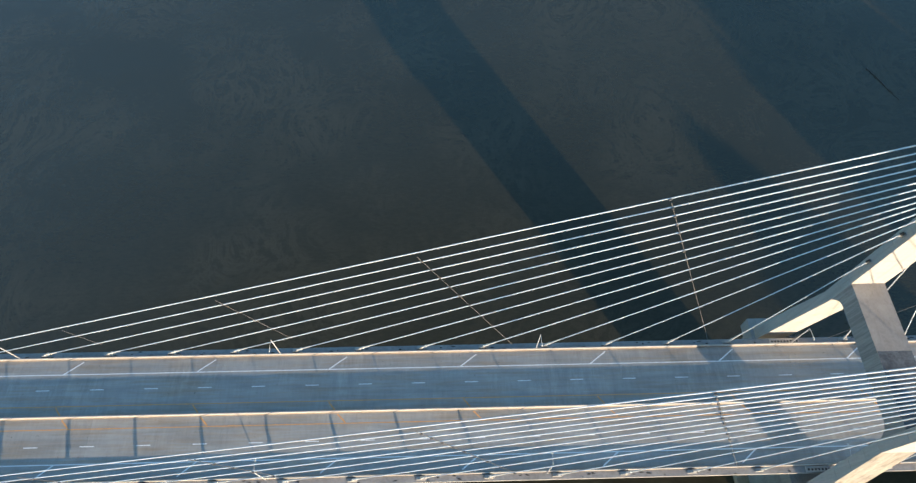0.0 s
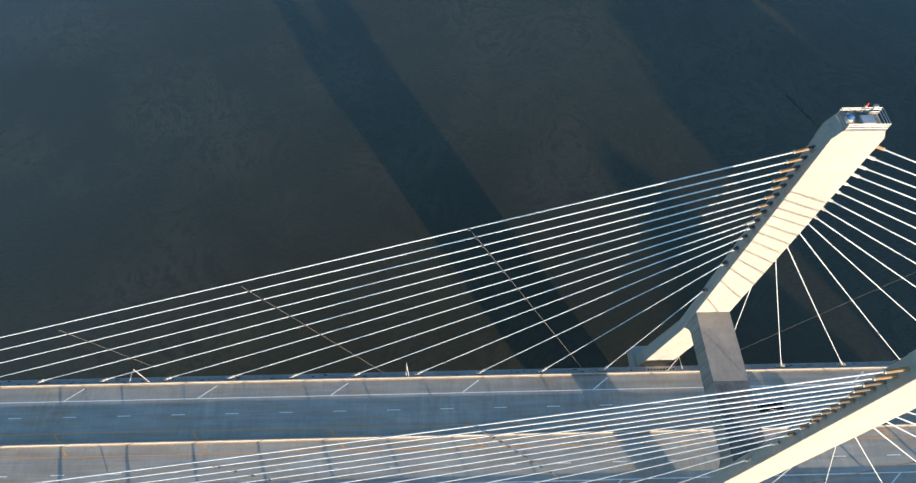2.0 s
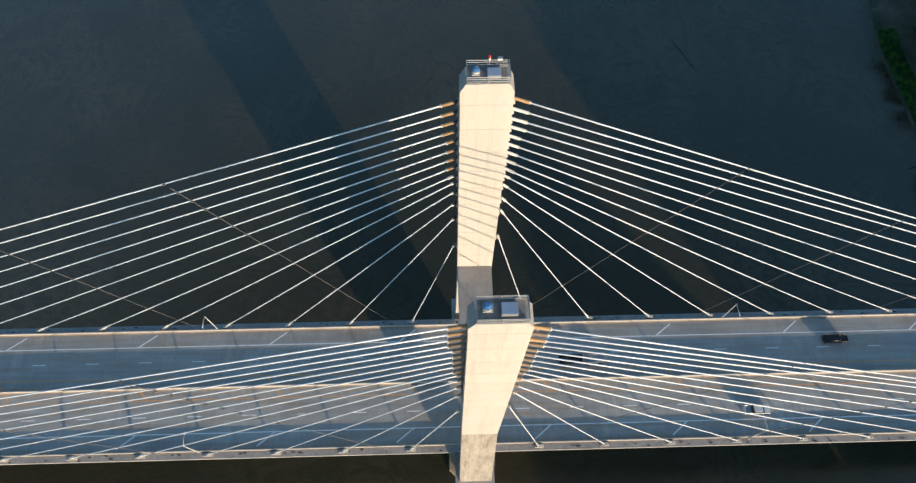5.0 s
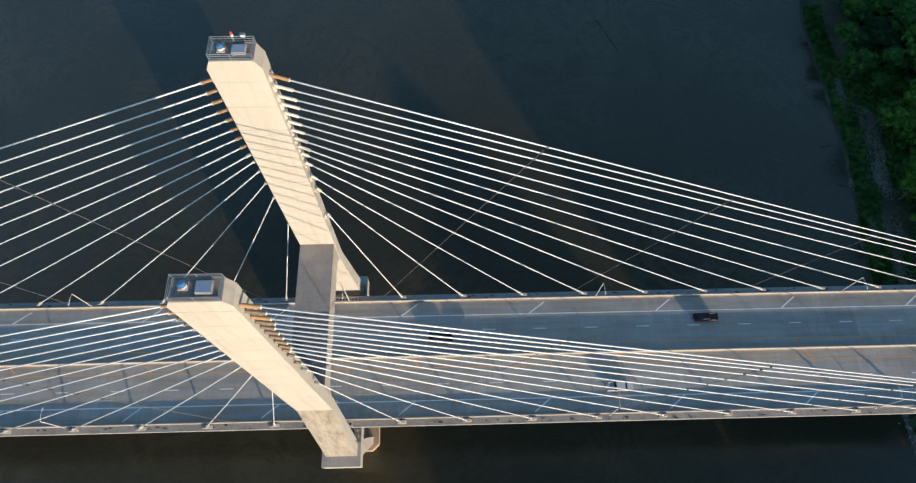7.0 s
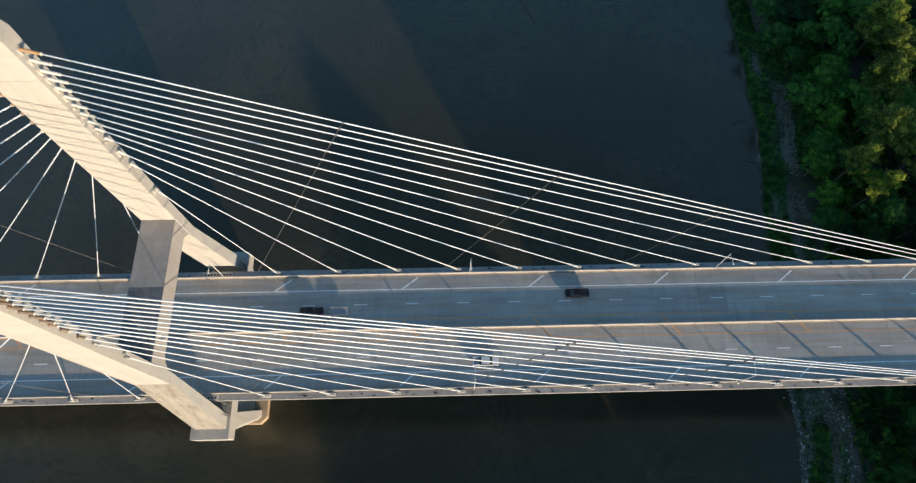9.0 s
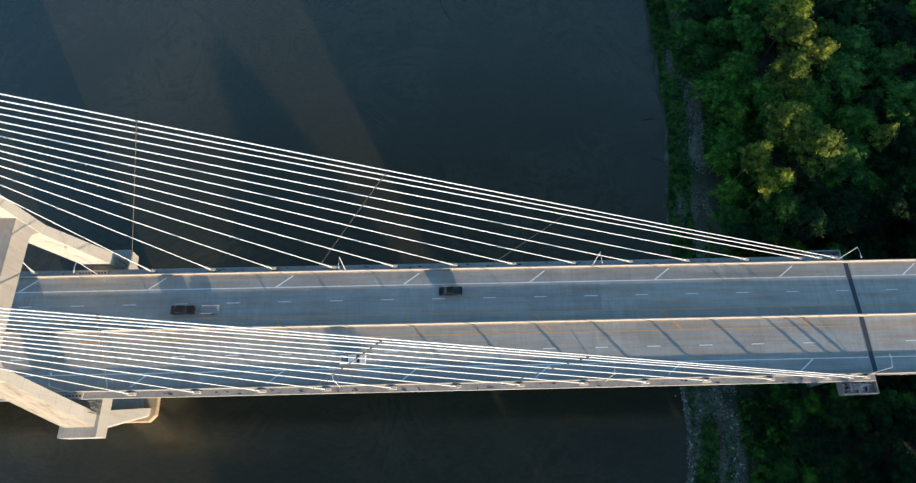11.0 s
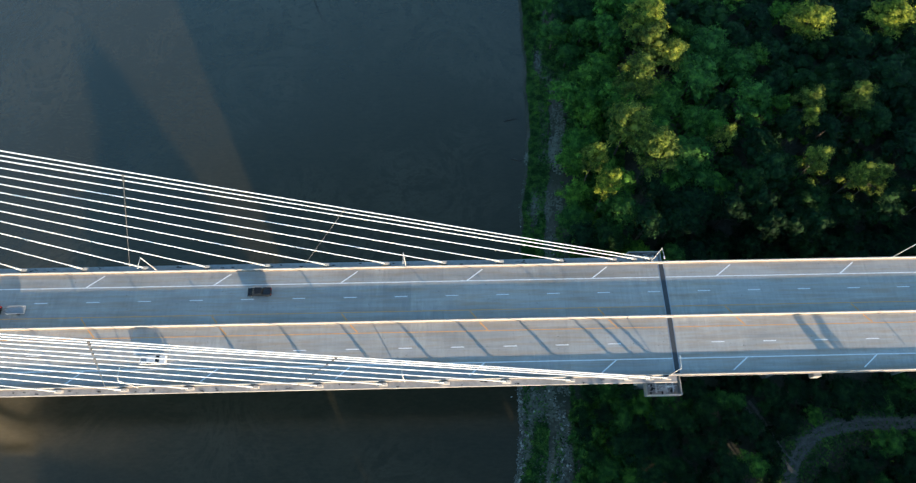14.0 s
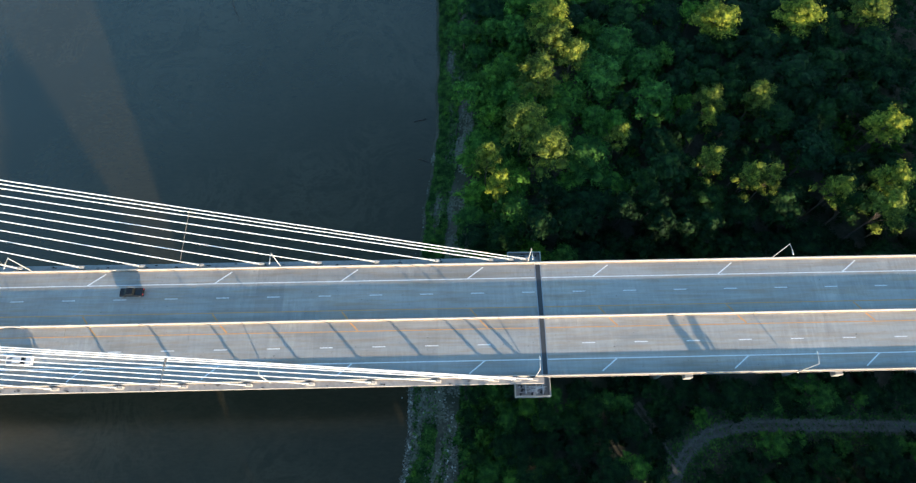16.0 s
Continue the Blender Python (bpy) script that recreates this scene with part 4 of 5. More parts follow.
KINDS = []
for k, (radius, height, count, tufts, blades, size, mat, drop, ragged) in enumerate((
    (5.0, 17, 20, 22, 6, 0.23, LEAF, 0.7, 0.4), (6.0, 18, 26, 22, 6, 0.24, LEAF, 0.6, 0.5), (4.2, 16, 16, 22, 6, 0.22, LEAF_SHADED, 0.8, 0.4),
    (5.0, 25, 32, 20, 6, 0.24, LEAF_SUNLIT, 1.3, 1.0), (6.6, 18, 30, 22, 6, 0.24, LEAF_SHADED, 0.6, 0.5), (4.4, 15, 18, 22, 6, 0.22, BRIGHT, 0.7, 0.4),
    (5.2, 17, 22, 22, 6, 0.23, LEAF, 0.8, 0.7), (4.6, 24, 28, 20, 6, 0.23, LEAF_SUNLIT, 1.5, 1.3))):
    KINDS.append((crown_mesh("crown", 20 + k, radius, height, count, tufts, blades, size, mat, drop, ragged), trunk_mesh(40 + k, radius, height), radius, height))
LABELS = ("green broadleaf tree with a domed crown in the woods", "tall spreading green tree in the woods", "small dense tree in the woods in shade-darkened green", "tall yellowish green poplar above the woods, partly coloured as sunlit", "broad rounded tree in the woods in shade-darkened green", "bright green young tree near the river bank", "green broadleaf tree with a ragged crown in the woods", "tall yellowish green tree with a ragged top, partly coloured as sunlit")


def tree(kind, x, y, scale, turn, tall=1.0):
    crown, trunk, radius, height = KINDS[kind]
    t = thing("tree", LABELS[kind], "tree", Matrix.LocRotScale((x, y, land(x, y) - 0.1), Euler((0, 0, turn)), (scale, scale, scale * tall)), "riverside trees")
    part("trunk", trunk, None, t)
    part("crown", crown, None, t)


TRACK_PTS = np.array(TRACK, float)
TRACK_S = np.r_[0, np.cumsum(np.hypot(*np.diff(TRACK_PTS, axis=0).T))]
TRACK_FINE = np.stack([np.interp(np.arange(0, TRACK_S[-1], 2), TRACK_S, TRACK_PTS[:, i]) for i in (0, 1)], 1)


def near_track(x, y):
    return float(np.hypot(TRACK_FINE[:, 0] - x, TRACK_FINE[:, 1] - y).min())


FALL_OF_SUN = 0.142
# trees whose heads reach into the sun above the bridge's shadow: place, crown radius, height above that shadow
EMERGENT = [(197, 100, 7.2, 9), (196.5, 91, 6.0, 7), (202, 85.5, 4.6, 5.5), (191.5, 78, 6.4, 5.5), (185.5, 60, 6.4, 5.5), (191.3, 50.5, 6.6, 5.5), (177, 40, 3.4, 3), (174.5, 49.5, 3.8, 2.4), (212.4, 55.5, 2.9, 2.4), (255.4, 69, 5.2, 3.4), (241, 67.5, 4.8, 2.3), (239, 61.5, 3.0, 1.3), (249, 99, 7.4, 6), (277, 101, 7.2, 5), (300, 103, 6.5, 5), (289.5, 57, 5.5, 3.4), (237, 47, 3.8, 1.6), (247, 41.5, 3.6, 1.5), (252.5, 41, 3.2, 1.4), (270, 37, 3.6, 1.0), (280, 29.5, 5.4, 2.8), (285, 39, 5.0, 2.6)]
rnd = random.Random(11)
spots = []


def free(x, y, gap):
    return all((x - a) ** 2 + (y - b) ** 2 > (0.5 * (gap + g)) ** 2 for a, b, g in spots)


def wooded(x, y):
    d = x - bank_x(y)
    edge = float(np.interp(y, [-200, -40, -20, 20, 40, 70, 92, 104, 130, 200], [17, 18, 17, 17, 15.5, 12, 11, 10, 10.5, 12])) + 2.5 * noise.noise((y * 0.11, 5.5, 0))
    if d < edge or abs(y) < 12.5 and x < 420:
        return False
    if (x - 229) ** 2 + (y + 28.5) ** 2 < 64 or (x - 237) ** 2 + (y + 27) ** 2 < 30 or (x - 218) ** 2 + (y + 26) ** 2 < 16:
        return False
    return near_track(x, y) > 4.6


for i, (x, y, wide, above) in enumerate(EMERGENT):
    spots.append((x, y, wide * 1.25))
    kind = 3 if i % 3 else 7
    size = wide / KINDS[kind][2]
    rise = 0.5 - FALL_OF_SUN * (y - 14) + above - land(x, y)
    tree(kind, x, y, size, rnd.uniform(0, 6.28), rise / (KINDS[kind][3] * size))
for x, y, size, high in ((169.5, 105.5, 1.1, 12), (168.5, 117.5, 1.15, 12), (173.5, 97, 0.95, 9.5), (172.5, 128, 1.2, 13)):
    spots.append((x, y, 8.0))
    tree(6, x, y, size, rnd.uniform(0, 6.28), high / (KINDS[6][3] * size))
tries = 0
while len(spots) < 320 and tries < 9000:
    tries += 1
    x, y = rnd.uniform(158, 300), rnd.uniform(-44, 132)
    g = rnd.choice((5.5, 6.5, 7.5, 8.5, 10.0, 11.5)) if y > 0 else rnd.choice((3.0, 3.6, 4.4, 5.2, 6.4))
    if wooded(x, y) and free(x, y, g):
        spots.append((x, y, g))
        near = x - bank_x(y) < 26
        # shade by the bridge and inland comes from kinds with darkened leaves
        in_shade = rnd.random() < (x - 205) / 45 + (0.85 if y < 46 and x > 186 else 0) and y > 0
        kind = rnd.choice((0, 6, 2) if y > 90 else (0, 5, 5, 5) if y > 34 else (0, 2, 2)) if near and y > 0 else rnd.choice((2, 6, 2, 2) if x < 205 else (2, 2, 4, 6)) if y < 0 else rnd.choice((2, 4, 4)) if in_shade else rnd.choice((0, 1, 6, 1, 6, 5))
        size = g / 7.4 * rnd.uniform(1.1, 1.35) * 4.8 / KINDS[kind][2]
        line = 29.5 - FALL_OF_SUN * (y - 14)
        top = rnd.uniform(3.5, 8.0) if y < 0 else rnd.uniform(9, 15) if near else rnd.uniform(8, 15) if y < 28 else min(rnd.uniform(14, 24), line - 0.5)
        tree(kind, x, y, size, rnd.uniform(0, 6.28), top / (KINDS[kind][3] * size))


def woods(name, label, places, kinds, mat):
    """Far woods as one mesh of many crowns."""
    vs, fs, n = [], [], 0
    for x, y, s, a, tall in places:
        v, f = kinds[int(a * 100) % len(kinds)]
        c, q = math.cos(a), math.sin(a)
        turn = np.array([[c, -q, 0], [q, c, 0], [0, 0, tall]]) * s
        vs.append(v @ turn.T + (x, y, land(x, y)))
        fs.append([tuple(i + n for i in g) for g in f])
        n += len(v)
    me = bpy.data.meshes.new(name)
    me.from_pydata(np.concatenate(vs).tolist(), [], [g for f in fs for g in f])
    me.materials.append(mat)
    return tagged(new(name, me), label, "woods", kind="stuff")


fine = [leaf_cloud(np.random.default_rng(70 + k), r, h, n, 20, 4, 0.3) for k, (r, h, n) in enumerate(((4.8, 17, 13), (5.8, 18, 15), (4.2, 15, 11)))]
fine = [(np.array(v), f) for v, f in fine]
rough = [leaf_cloud(np.random.default_rng(80 + k), r, h, 7, 7, 3, 1.1, 0.6, 5) for k, (r, h) in enumerate(((6.0, 18), (7.0, 20)))]
rough = [(np.array(v), f) for v, f in rough]
inner, shaded, outer_woods = [], [], []
for _ in range(6000):
    x, y = rnd.uniform(158, 345), rnd.uniform(-46, 140)
    g = rnd.uniform(5.5, 8.5)
    if len(inner) + len(shaded) < 380 and wooded(x, y) and free(x, y, g):
        spots.append((x, y, g))
        size = g / 6.4 * rnd.uniform(1.05, 1.3)
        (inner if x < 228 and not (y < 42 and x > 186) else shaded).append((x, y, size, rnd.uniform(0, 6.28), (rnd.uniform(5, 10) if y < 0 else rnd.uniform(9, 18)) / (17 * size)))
# unseen trees added to throw the shadow on the approach road, then the tree wall up the river, also out of view, whose
# shadow lies on the water: a clump, a gap, then a rising edge, along lines to the sun
for x, y, turn, top in ((246.5, -50, 1.01, 35.2), (248.5, -52, 4.2, 35.3), (250.5, -51, 2.113, 34.8), (253, -52, 0.4, 34.0), (255, -50, 3.3, 33.0)):
    outer_woods.append((x, y, 1.15, turn, top / (19.0 * 1.15)))
LINE = [0, 12, 55, 60, 65, 70, 75, 80, 84, 88.0, 89.0, 92.5, 93.5, 98, 103, 108, 112, 125, 150]
WALL = [26, 33.5, 33, 34, 36.5, 37.5, 35, 30, 24, 15, 6, 6, 14, 19, 22, 28.5, 32, 35, 35.5]
belt = random.Random(21)
for _ in range(1200):
    line = belt.uniform(2, 175)
    d = belt.uniform(15, 34 if line < 112 else 62)
    y = (line - 160 - d) / 0.56
    for _ in range(6):
        y = (line - bank_x(y) - d) / 0.56
    x = bank_x(y) + d
    top = float(np.interp(line, LINE, WALL)) * belt.uniform(0.985, 1.01) - 3.6
    turn = belt.uniform(0, 6.28)
    wide = 0.62 if 86 < line < 104 else 0.78
    if 86.5 < line < 95 or y > -46:
        continue
    outer_woods.append((x, y, wide, turn, top / (19.0 * wide)))
    # lower fillers, added to block the sun under the crowns
    if belt.random() < 0.4:
        outer_woods.append((x + 2, y - 2, wide, turn + 1, 0.5 * top / (19.0 * wide)))
# first half: unseen tall trees added to shade the woods by the bridge
for k in range(14000):
    shade = k < 7000
    x, y = (rnd.uniform(190, 440), rnd.uniform(-125, -44)) if shade else (rnd.uniform(140, 470), rnd.uniform(-260, 260))
    g = rnd.uniform(5.5, 8.0) if shade else rnd.uniform(7, 11)
    if len(outer_woods) < 2100 and not (x < 345 and -46 < y < 140) and not (x - bank_x(y) < 40 and -300 < y < -44) and not 82 < x + 0.56 * y < 98 and wooded(x, y) and free(x, y, g):
        spots.append((x, y, g))
        size = max(0.75, g / 9.0 * rnd.uniform(0.9, 1.2))
        top = float(np.interp(y, [-260, -135, -118, -104, -83, -46, -30, 140, 260], [18, 22, 24, 26, 30, 31.5, 12, 16, 16])) * rnd.uniform(0.97, 1.02)
        outer_woods.append((x, y, size, rnd.uniform(0, 6.28), top / (20.5 * size)))
        if -125 < y < -44 and rnd.random() < 0.6:
            outer_woods.append((x + 2.5, y + 2, size, rnd.uniform(0, 6.28), rnd.uniform(0.3, 0.55) * top / (20.5 * size)))
woods("inner_woods", "dense dark green broadleaf woods behind the river bank", inner, fine, LEAF)
# crowns like the inner woods, with shade put into the leaf colour
woods("far_woods", "dense broadleaf woods away from the river in shade-darkened green", shaded, fine, LEAF_SHADED)
woods("outer_woods", "dark green broadleaf woods along the river, with unseen trees added for shade", outer_woods, rough, LEAF)

# low growth on the bank, under the bridge and between the trees
shrubs = [leaf_cloud(np.random.default_rng(90 + k), 1.5, 2.0, 5, 9, 4, 0.22, 0.7, 5) for k in range(3)]
shrubs = [(np.array(v), f) for v, f in shrubs]
low = []
for _ in range(7200):
    y = rnd.uniform(-45, 138)
    d = rnd.uniform(2.5, 30) if rnd.random() < 0.6 else rnd.uniform(30, 150)
    x = bank_x(y) + d
    if near_track(x, y) < 3.6 or gravelly(d, y) and rnd.random() < 0.93 or (d < 12 and noise.noise((x * 0.1, y * 0.05, 9)) < 0.12) or (x - 231) ** 2 + (y + 28.5) ** 2 < 40 or (9 < d < 16 and noise.noise((x * 0.12, y * 0.06, 4)) < -0.05) or (d > 5 and abs(y) < 40 and d < 16 and rnd.random() < 0.8):
        continue
    if len(low) < 2100:
        low.append((x, y, rnd.uniform(0.8, 2.2) if d > 14 else rnd.uniform(0.3, 0.7), rnd.uniform(0, 6.28), rnd.uniform(0.7, 1.3)))
bank_side = [p for p in low if p[0] < 188 or p[1] > 48]
woods("undergrowth", "low green shrubs and weeds on the river bank", bank_side[::2], shrubs, SHRUB)
woods("bright_undergrowth", "bright green young shrubs on the river bank", bank_side[1::2], shrubs, BRIGHT)
# shade between the trees is put into these shrubs' colour
woods("dark_undergrowth", "low shrubs in shade-darkened green between the trees and the dirt track", [p for p in low if not (p[0] < 188 or p[1] > 48)], shrubs, LEAF_SHADED)


def scatter_blades():
    """Grass tufts in a strip above the stones."""
    rng = np.random.default_rng(4)
    verts, faces = [], []
    while len(faces) < 46000:
        y = rng.uniform(-46, 140)
        d = rng.uniform(1.0, 15)
        x = bank_x(y) + d
        keep = noise.noise((d * 0.22, y * 0.035, 2.0)) + (0.42 if 1.2 < d < 7.5 else -0.12)
        if keep < rng.uniform(-0.1, 0.25) or gravelly(d, y) and rng.random() < 0.6:
            continue
        z = ground_z(d, y)
        a, s = rng.uniform(0, 6.28), rng.uniform(0.2, 0.5)
        lean = rng.uniform(-0.5, 0.5, 2)
        k = len(verts)
        c, q = math.cos(a) * s, math.sin(a) * s
        verts += [(x - c, y - q, z), (x + c, y + q, z), (x + c * 0.3 + lean[0], y + q * 0.3 + lean[1], z + s * 0.7), (x - c * 0.3 + lean[0], y - q * 0.3 + lean[1], z + s * 0.6)]
        faces.append((k, k + 1, k + 2, k + 3))
    while len(faces) < 64000:
        i = int(rng.integers(0, len(TRACK_FINE) - 30))
        off = rng.normal(0, 4.0, 2)
        x, y = TRACK_FINE[i] + off
        near = near_track(x, y)
        if y > -13 or 0.3 < near < 1.7 and rng.random() < 0.85 or near < 0.3 and rng.random() < 0.4:
            continue
        z = land(x, y) + 0.1
        a, s = rng.uniform(0, 6.28), rng.uniform(0.2, 0.45)
        lean = rng.uniform(-0.5, 0.5, 2)
        k = len(verts)
        c, q = math.cos(a) * s, math.sin(a) * s
        verts += [(x - c, y - q, z), (x + c, y + q, z), (x + c * 0.3 + lean[0], y + q * 0.3 + lean[1], z + s * 0.7), (x - c * 0.3 + lean[0], y - q * 0.3 + lean[1], z + s * 0.6)]
        faces.append((k, k + 1, k + 2, k + 3))
    me = bpy.data.meshes.new("grass")
    me.from_pydata(verts, [], faces)
    me.materials.append(GRASS)
    return tagged(new("grass", me), "rough green grass strip along the shore", "grass", kind="stuff")


scatter_blades()


def scatter_stones():
    rng = np.random.default_rng(9)
    verts, faces = [], []
    base = np.array(((1, 0, 0), (0, 1, 0), (-1, 0, 0), (0, -1, 0), (0.3, 0.2, 0.8), (0.75, 0.75, 0.25), (-0.7, 0.7, 0.3), (-0.7, -0.7, 0.2), (0.7, -0.7, 0.3)))
    tri = ((0, 5, 4), (5, 1, 4), (1, 6, 4), (6, 2, 4), (2, 7, 4), (7, 3, 4), (3, 8, 4), (8, 0, 4))
    count = 0
    while count < 7000:
        y = rng.uniform(-46, 120)
        d = rng.normal(0.4, 0.8) if rng.random() < 0.32 else rng.uniform(2.0, 17)
        if not gravelly(d, y) and rng.random() < 0.93 or 1.8 < d < 10 and rng.random() < 0.7 or (y > 18 and rng.random() < 0.86):
            continue
        x = bank_x(y) + d
        s = min(0.5, 0.07 + rng.exponential(0.085)) * (0.7 if y > 30 else 1.0)
        a = rng.uniform(0, 6.28)
        v = base * rng.uniform(0.7, 1.2, base.shape) * s
        v = v @ np.array([[math.cos(a), -math.sin(a), 0], [math.sin(a), math.cos(a), 0], [0, 0, 1]]).T
        z = max(ground_z(d, y), WATER_Z - 0.15)
        k = len(verts)
        verts += [tuple(p) for p in v + (x, y, z)]
        faces += [tuple(i + k for i in t) for t in tri]
        count += 1
    me = bpy.data.meshes.new("shore_stones")
    me.from_pydata(verts, [], faces)
    me.materials.append(STONE)
    return tagged(new("shore_stones", me), "pale rubble stones along the waterline and bank", "stones", kind="stuff")


scatter_stones()
for k, (x, y, a, n) in enumerate(((86.4, 127.5, -68, 17.5), (154.6, 77.5, 12, 5.0), (155.5, 62, -20, 4.0), (152.0, -22, 60, 4.5), (166.5, 73, 80, 5.0), (170, -34, 20, 6.0))):
    m = thing("drift_log", "bare grey drift log lying half in the shallow water" if x < 160 else "bare grey fallen log on the bank", "log", pose(x, y, WATER_Z + 0.05 if x < 160 else land(x, y) + 0.2, 0, 0, a), "drift logs")
    part("stem", bar([(-n / 2, 0, 0), (-n / 6, 0.15, 0.06), (n / 5, -0.1, 0.04), (n / 2, 0.1, 0.0)], (0.26, 0.2, 0.15, 0.06), 8), DRIFT, m)
    part("branch", bar([(n / 6, 0, 0), (n / 4, 0.5, 0.1), (n / 3, 0.9, 0.05)], (0.08, 0.06, 0.02), 6), DRIFT, m)

# ---- road slabs, barriers and markings ----
road = thing("road", "four-lane worn concrete bridge road with broad shoulders", "road", kind="structure")
slab_meshes = {}


def slab(x0, x1, s, mat):
    n = round(x1 - x0, 2)
    key = (n, s, mat.name)
    if key not in slab_meshes:
        g = 0.012
        ys = (0.31 * s, 13.43 * s)
        bm = loft([[(g, y, road_z(y)), (n - g, y, road_z(y)), (n - g, y, road_z(y) - 0.07), (g, y, road_z(y) - 0.07)] for y in ys])
        slab_meshes[key] = mesh_of("slab", bm, mat)
    part("slab", slab_meshes[key], mat, road).location = (x0, 0, 0)


cuts = [DECK_LEFT[-1] - 14.65 * k for k in range(9, 0, -1)] + DECK_LEFT[::-1] + [0.95] + [14.8 + 14.55 * k for k in range(12)] + [X_JOINT - 0.75]
for a, b in zip(cuts, cuts[1:]):
    for s in (1, -1):
        slab(a, b, s, SLAB)
for k in range(14):
    for s in (1, -1):
        slab(X_JOINT + 0.75 + 16.6 * k, X_JOINT + 0.75 + 16.6 * (k + 1), s, APPROACH)

# repaved lighter stretch before the joint, on the far carriageway
bm = loft([[(123.4, y, road_z(y) + 0.004), (X_JOINT - 0.8, y, road_z(y) + 0.004), (X_JOINT - 0.8, y, road_z(y) - 0.02), (123.4, y, road_z(y) - 0.02)] for y in (2.6, 9.8)])
part("patch", bm, APPROACH, road, "paler resurfaced stretch")

barrier = thing("parapet", "pale concrete parapets and median barrier along the road", "barrier", kind="structure")
PARAPET = [(13.61, 0.10), (13.66, 0.50), (13.69, 0.53), (13.87, 0.53), (13.90, 0.50), (13.92, 0.10)]
PARAPET_KERB = [(13.43, -0.34), (13.46, -0.24), (13.60, -0.10), (13.61, 0.10), (13.92, 0.10), (13.93, -0.37)]
MEDIAN = [(0.16, 0.42), (0.12, 1.05), (0.09, 1.08), (-0.09, 1.08), (-0.12, 1.05), (-0.16, 0.42)]
MEDIAN_KERB = [(0.30, -0.02), (0.27, 0.08), (0.17, 0.35), (0.16, 0.42), (-0.16, 0.42), (-0.17, 0.35), (-0.27, 0.08), (-0.30, -0.02)]
barrier_meshes = {}


def barrier_pieces(n, s):
    """The pale upper course and the splashed kerb under it, for one length of barrier."""
    if (n, s) not in barrier_meshes:
        top, low = (MEDIAN, MEDIAN_KERB) if s == 0 else ([(s * y, z) for y, z in PARAPET], [(s * y, z) for y, z in PARAPET_KERB])
        barrier_meshes[n, s] = [mesh_of("barrier_segment", profile(top, 0.015, n - 0.015), BARRIER), mesh_of("kerb_segment", profile(low, 0.012, n - 0.012), KERB)]
    return barrier_meshes[n, s]


for a, b in list(zip(cuts, cuts[1:])) + [(X_JOINT + 0.75 + 16.6 * k, X_JOINT + 0.75 + 16.6 * (k + 1)) for k in range(14)]:
    for s in (1, -1, 0):
        upper, kerb = barrier_pieces(round(b - a, 2), s)
        part("barrier_segment", upper, BARRIER, barrier).location = (a, 0, 0)
        part("kerb_segment", kerb, KERB, barrier).location = (a, 0, 0)
for s in (1, -1, 0):
    outline = MEDIAN_KERB[:3] + MEDIAN + MEDIAN_KERB[-3:] if s == 0 else [(s * y, z) for y, z in PARAPET_KERB[:3] + PARAPET + PARAPET_KERB[-1:]]
    part("joint_cover", profile([(y, z - 0.01) for y, z in outline], X_JOINT - 0.73, X_JOINT + 0.73), LEDGE, barrier)

marks = thing("road_markings", "worn white and yellow painted lines on the road", "road marking", kind="structure")


def strip(name, points, width, mat, lift=0.006):
    """A painted line over points (x, y) on the road."""
    rows = []
    for (x, y), (u, v) in zip(points, points[1:]):
        d = Vector((u - x, v - y)).normalized()
        n = Vector((-d.y, d.x)) * width / 2
        ring = [(x + n.x, y + n.y), (u + n.x, v + n.y), (u - n.x, v - n.y), (x - n.x, y - n.y)]
        rows = [[(p, q, road_z(q) + h) for p, q in ring] for h in (-0.01, lift)]
        part(name, loft(rows), mat, marks)


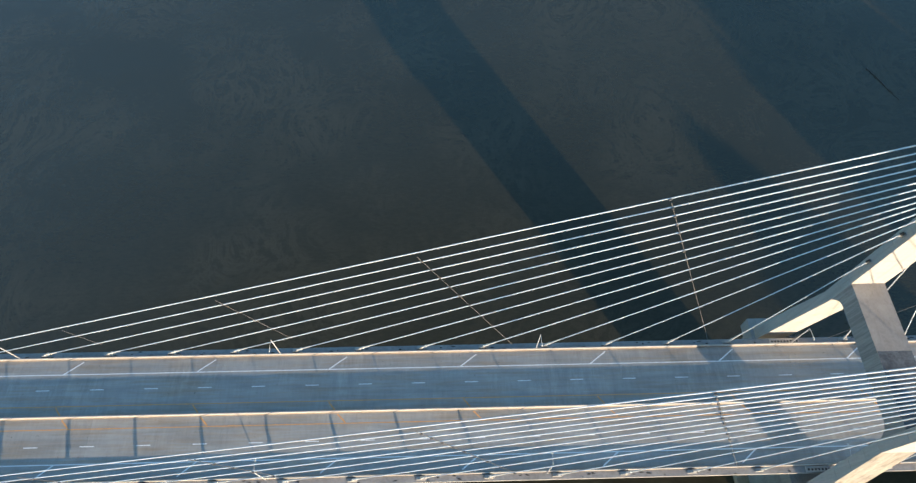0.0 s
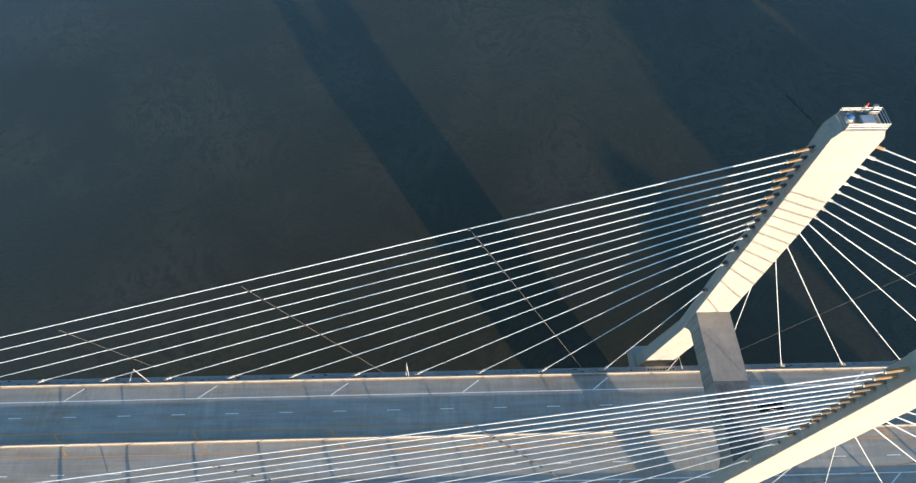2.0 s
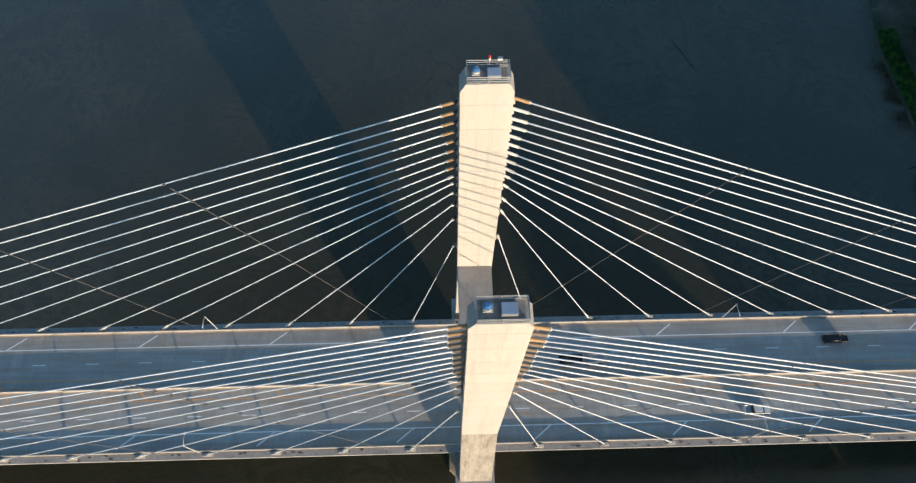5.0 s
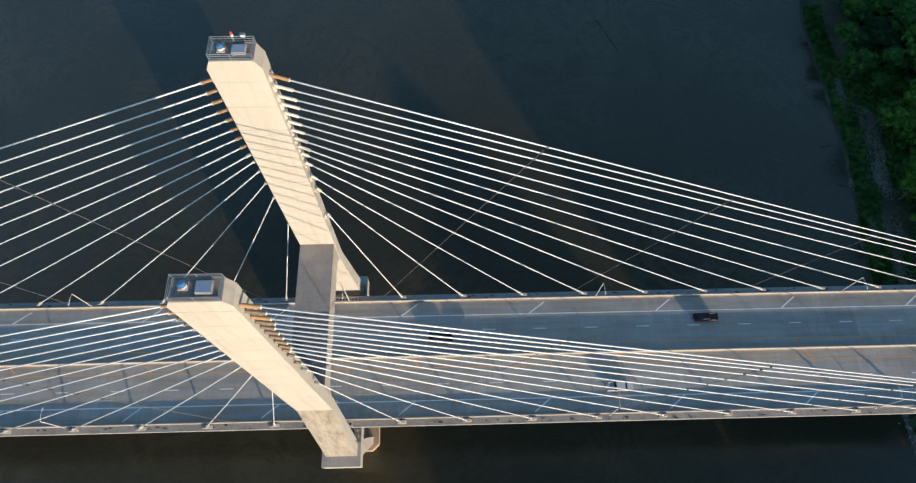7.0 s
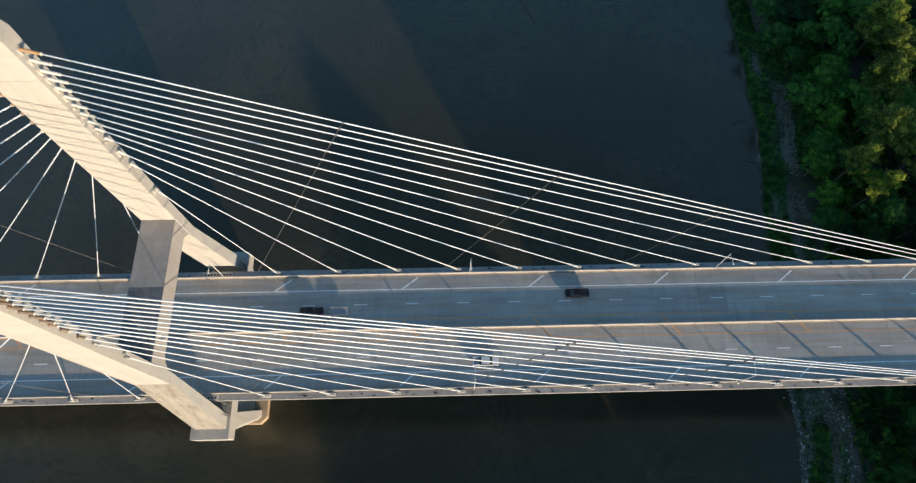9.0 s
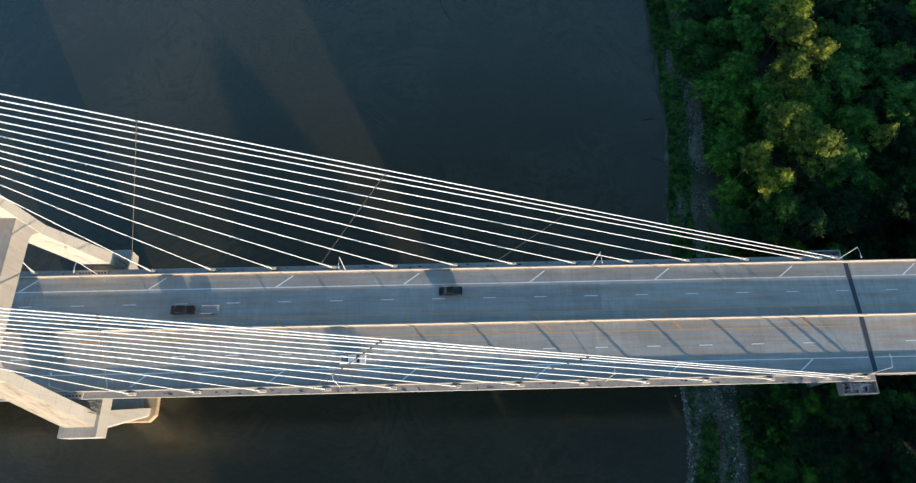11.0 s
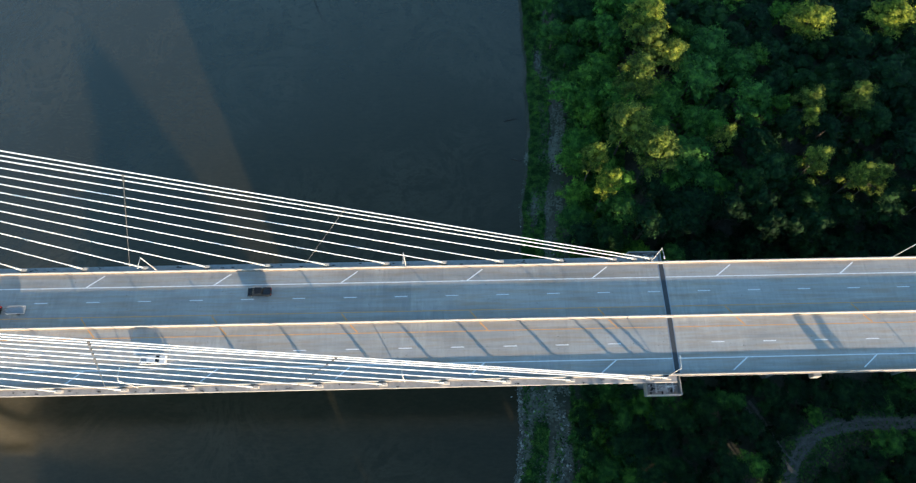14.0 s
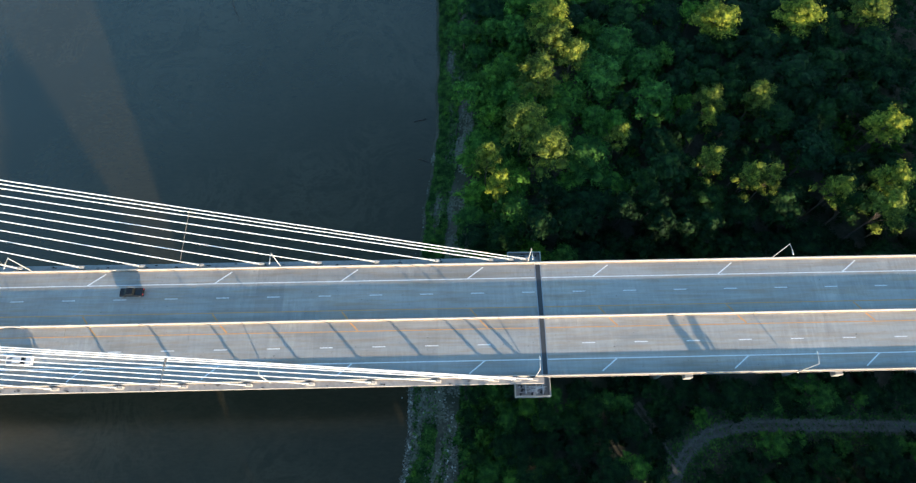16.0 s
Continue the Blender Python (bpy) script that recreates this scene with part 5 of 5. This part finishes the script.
for s in (1, -1):
    for a, b in ((X_LEFT, X_JOINT - 0.8), (X_JOINT + 0.8, X_RIGHT)):
        strip("edge_line", [(a, s * 9.98), (b, s * 9.98)], 0.22, WHITE_PAINT)
        strip("yellow_line", [(a, s * 2.55), (b, s * 2.55)], 0.2, YELLOW_PAINT)
    for k in range(-37, 25):
        x = (119.5 if s > 0 else 120.6) + 12.235 * k
        if not (X_JOINT - 4.2 < x < X_JOINT + 1):
            strip("dash", [(x, s * 6.3), (x + 3.05, s * 6.3)], 0.2, WHITE_PAINT)
    for k in range(-8, 9):
        w = 79.7 + 30.6 * k
        if s > 0:
            strip("hatch", [(w, 12.95), (w - 3.9, 10.05)], 0.3, WHITE_PAINT)
            strip("yellow_hatch", [(w - 3.4, 2.32), (w - 1.9, 0.5)], 0.32, YELLOW_PAINT)
        else:
            strip("hatch", [(w - 0.4, -10.05), (w - 4.1, -12.95)], 0.3, WHITE_PAINT)
            strip("yellow_hatch", [(w - 1.2, -0.5), (w + 0.6, -2.32)], 0.32, YELLOW_PAINT)

# grime and debris on the edge ledges
def smear(rng):
    """A ragged heap of dark dirt, longer than wide."""
    long, wide, n = rng.uniform(0.2, 0.75), rng.uniform(0.08, 0.2), 11
    low = [(long * math.cos(a) * rng.uniform(0.55, 1.15), wide * math.sin(a) * rng.uniform(0.5, 1.25)) for a in (i * 2 * math.pi / n for i in range(n))]
    rise = rng.uniform(0.03, 0.12)
    return loft([[(x, y, -0.01) for x, y in low], [(x * 0.85, y * 0.8, rise * 0.6) for x, y in low], [(x * 0.35, y * 0.3, rise) for x, y in low]])


rnd = random.Random(3)
for s in (1, -1):
    for x in DECK_LEFT + DECK_RIGHT:
        for _ in range(rnd.choice((2, 3, 4))):
            d = x + rnd.uniform(0.8, 10.5)
            if abs(d - 0.7) < 6 or d > 176:
                continue
            heap = tagged(new("dirt_heap", mesh_of("dirt_heap", smear(rnd), GRIME)), "ragged dark heap of dirt on the deck ledge", "dirt", "ledge dirt")
            heap.matrix_basis = pose(d, s * rnd.uniform(14.15, 15.15), -0.285, 0, 0, rnd.uniform(-12, 12))
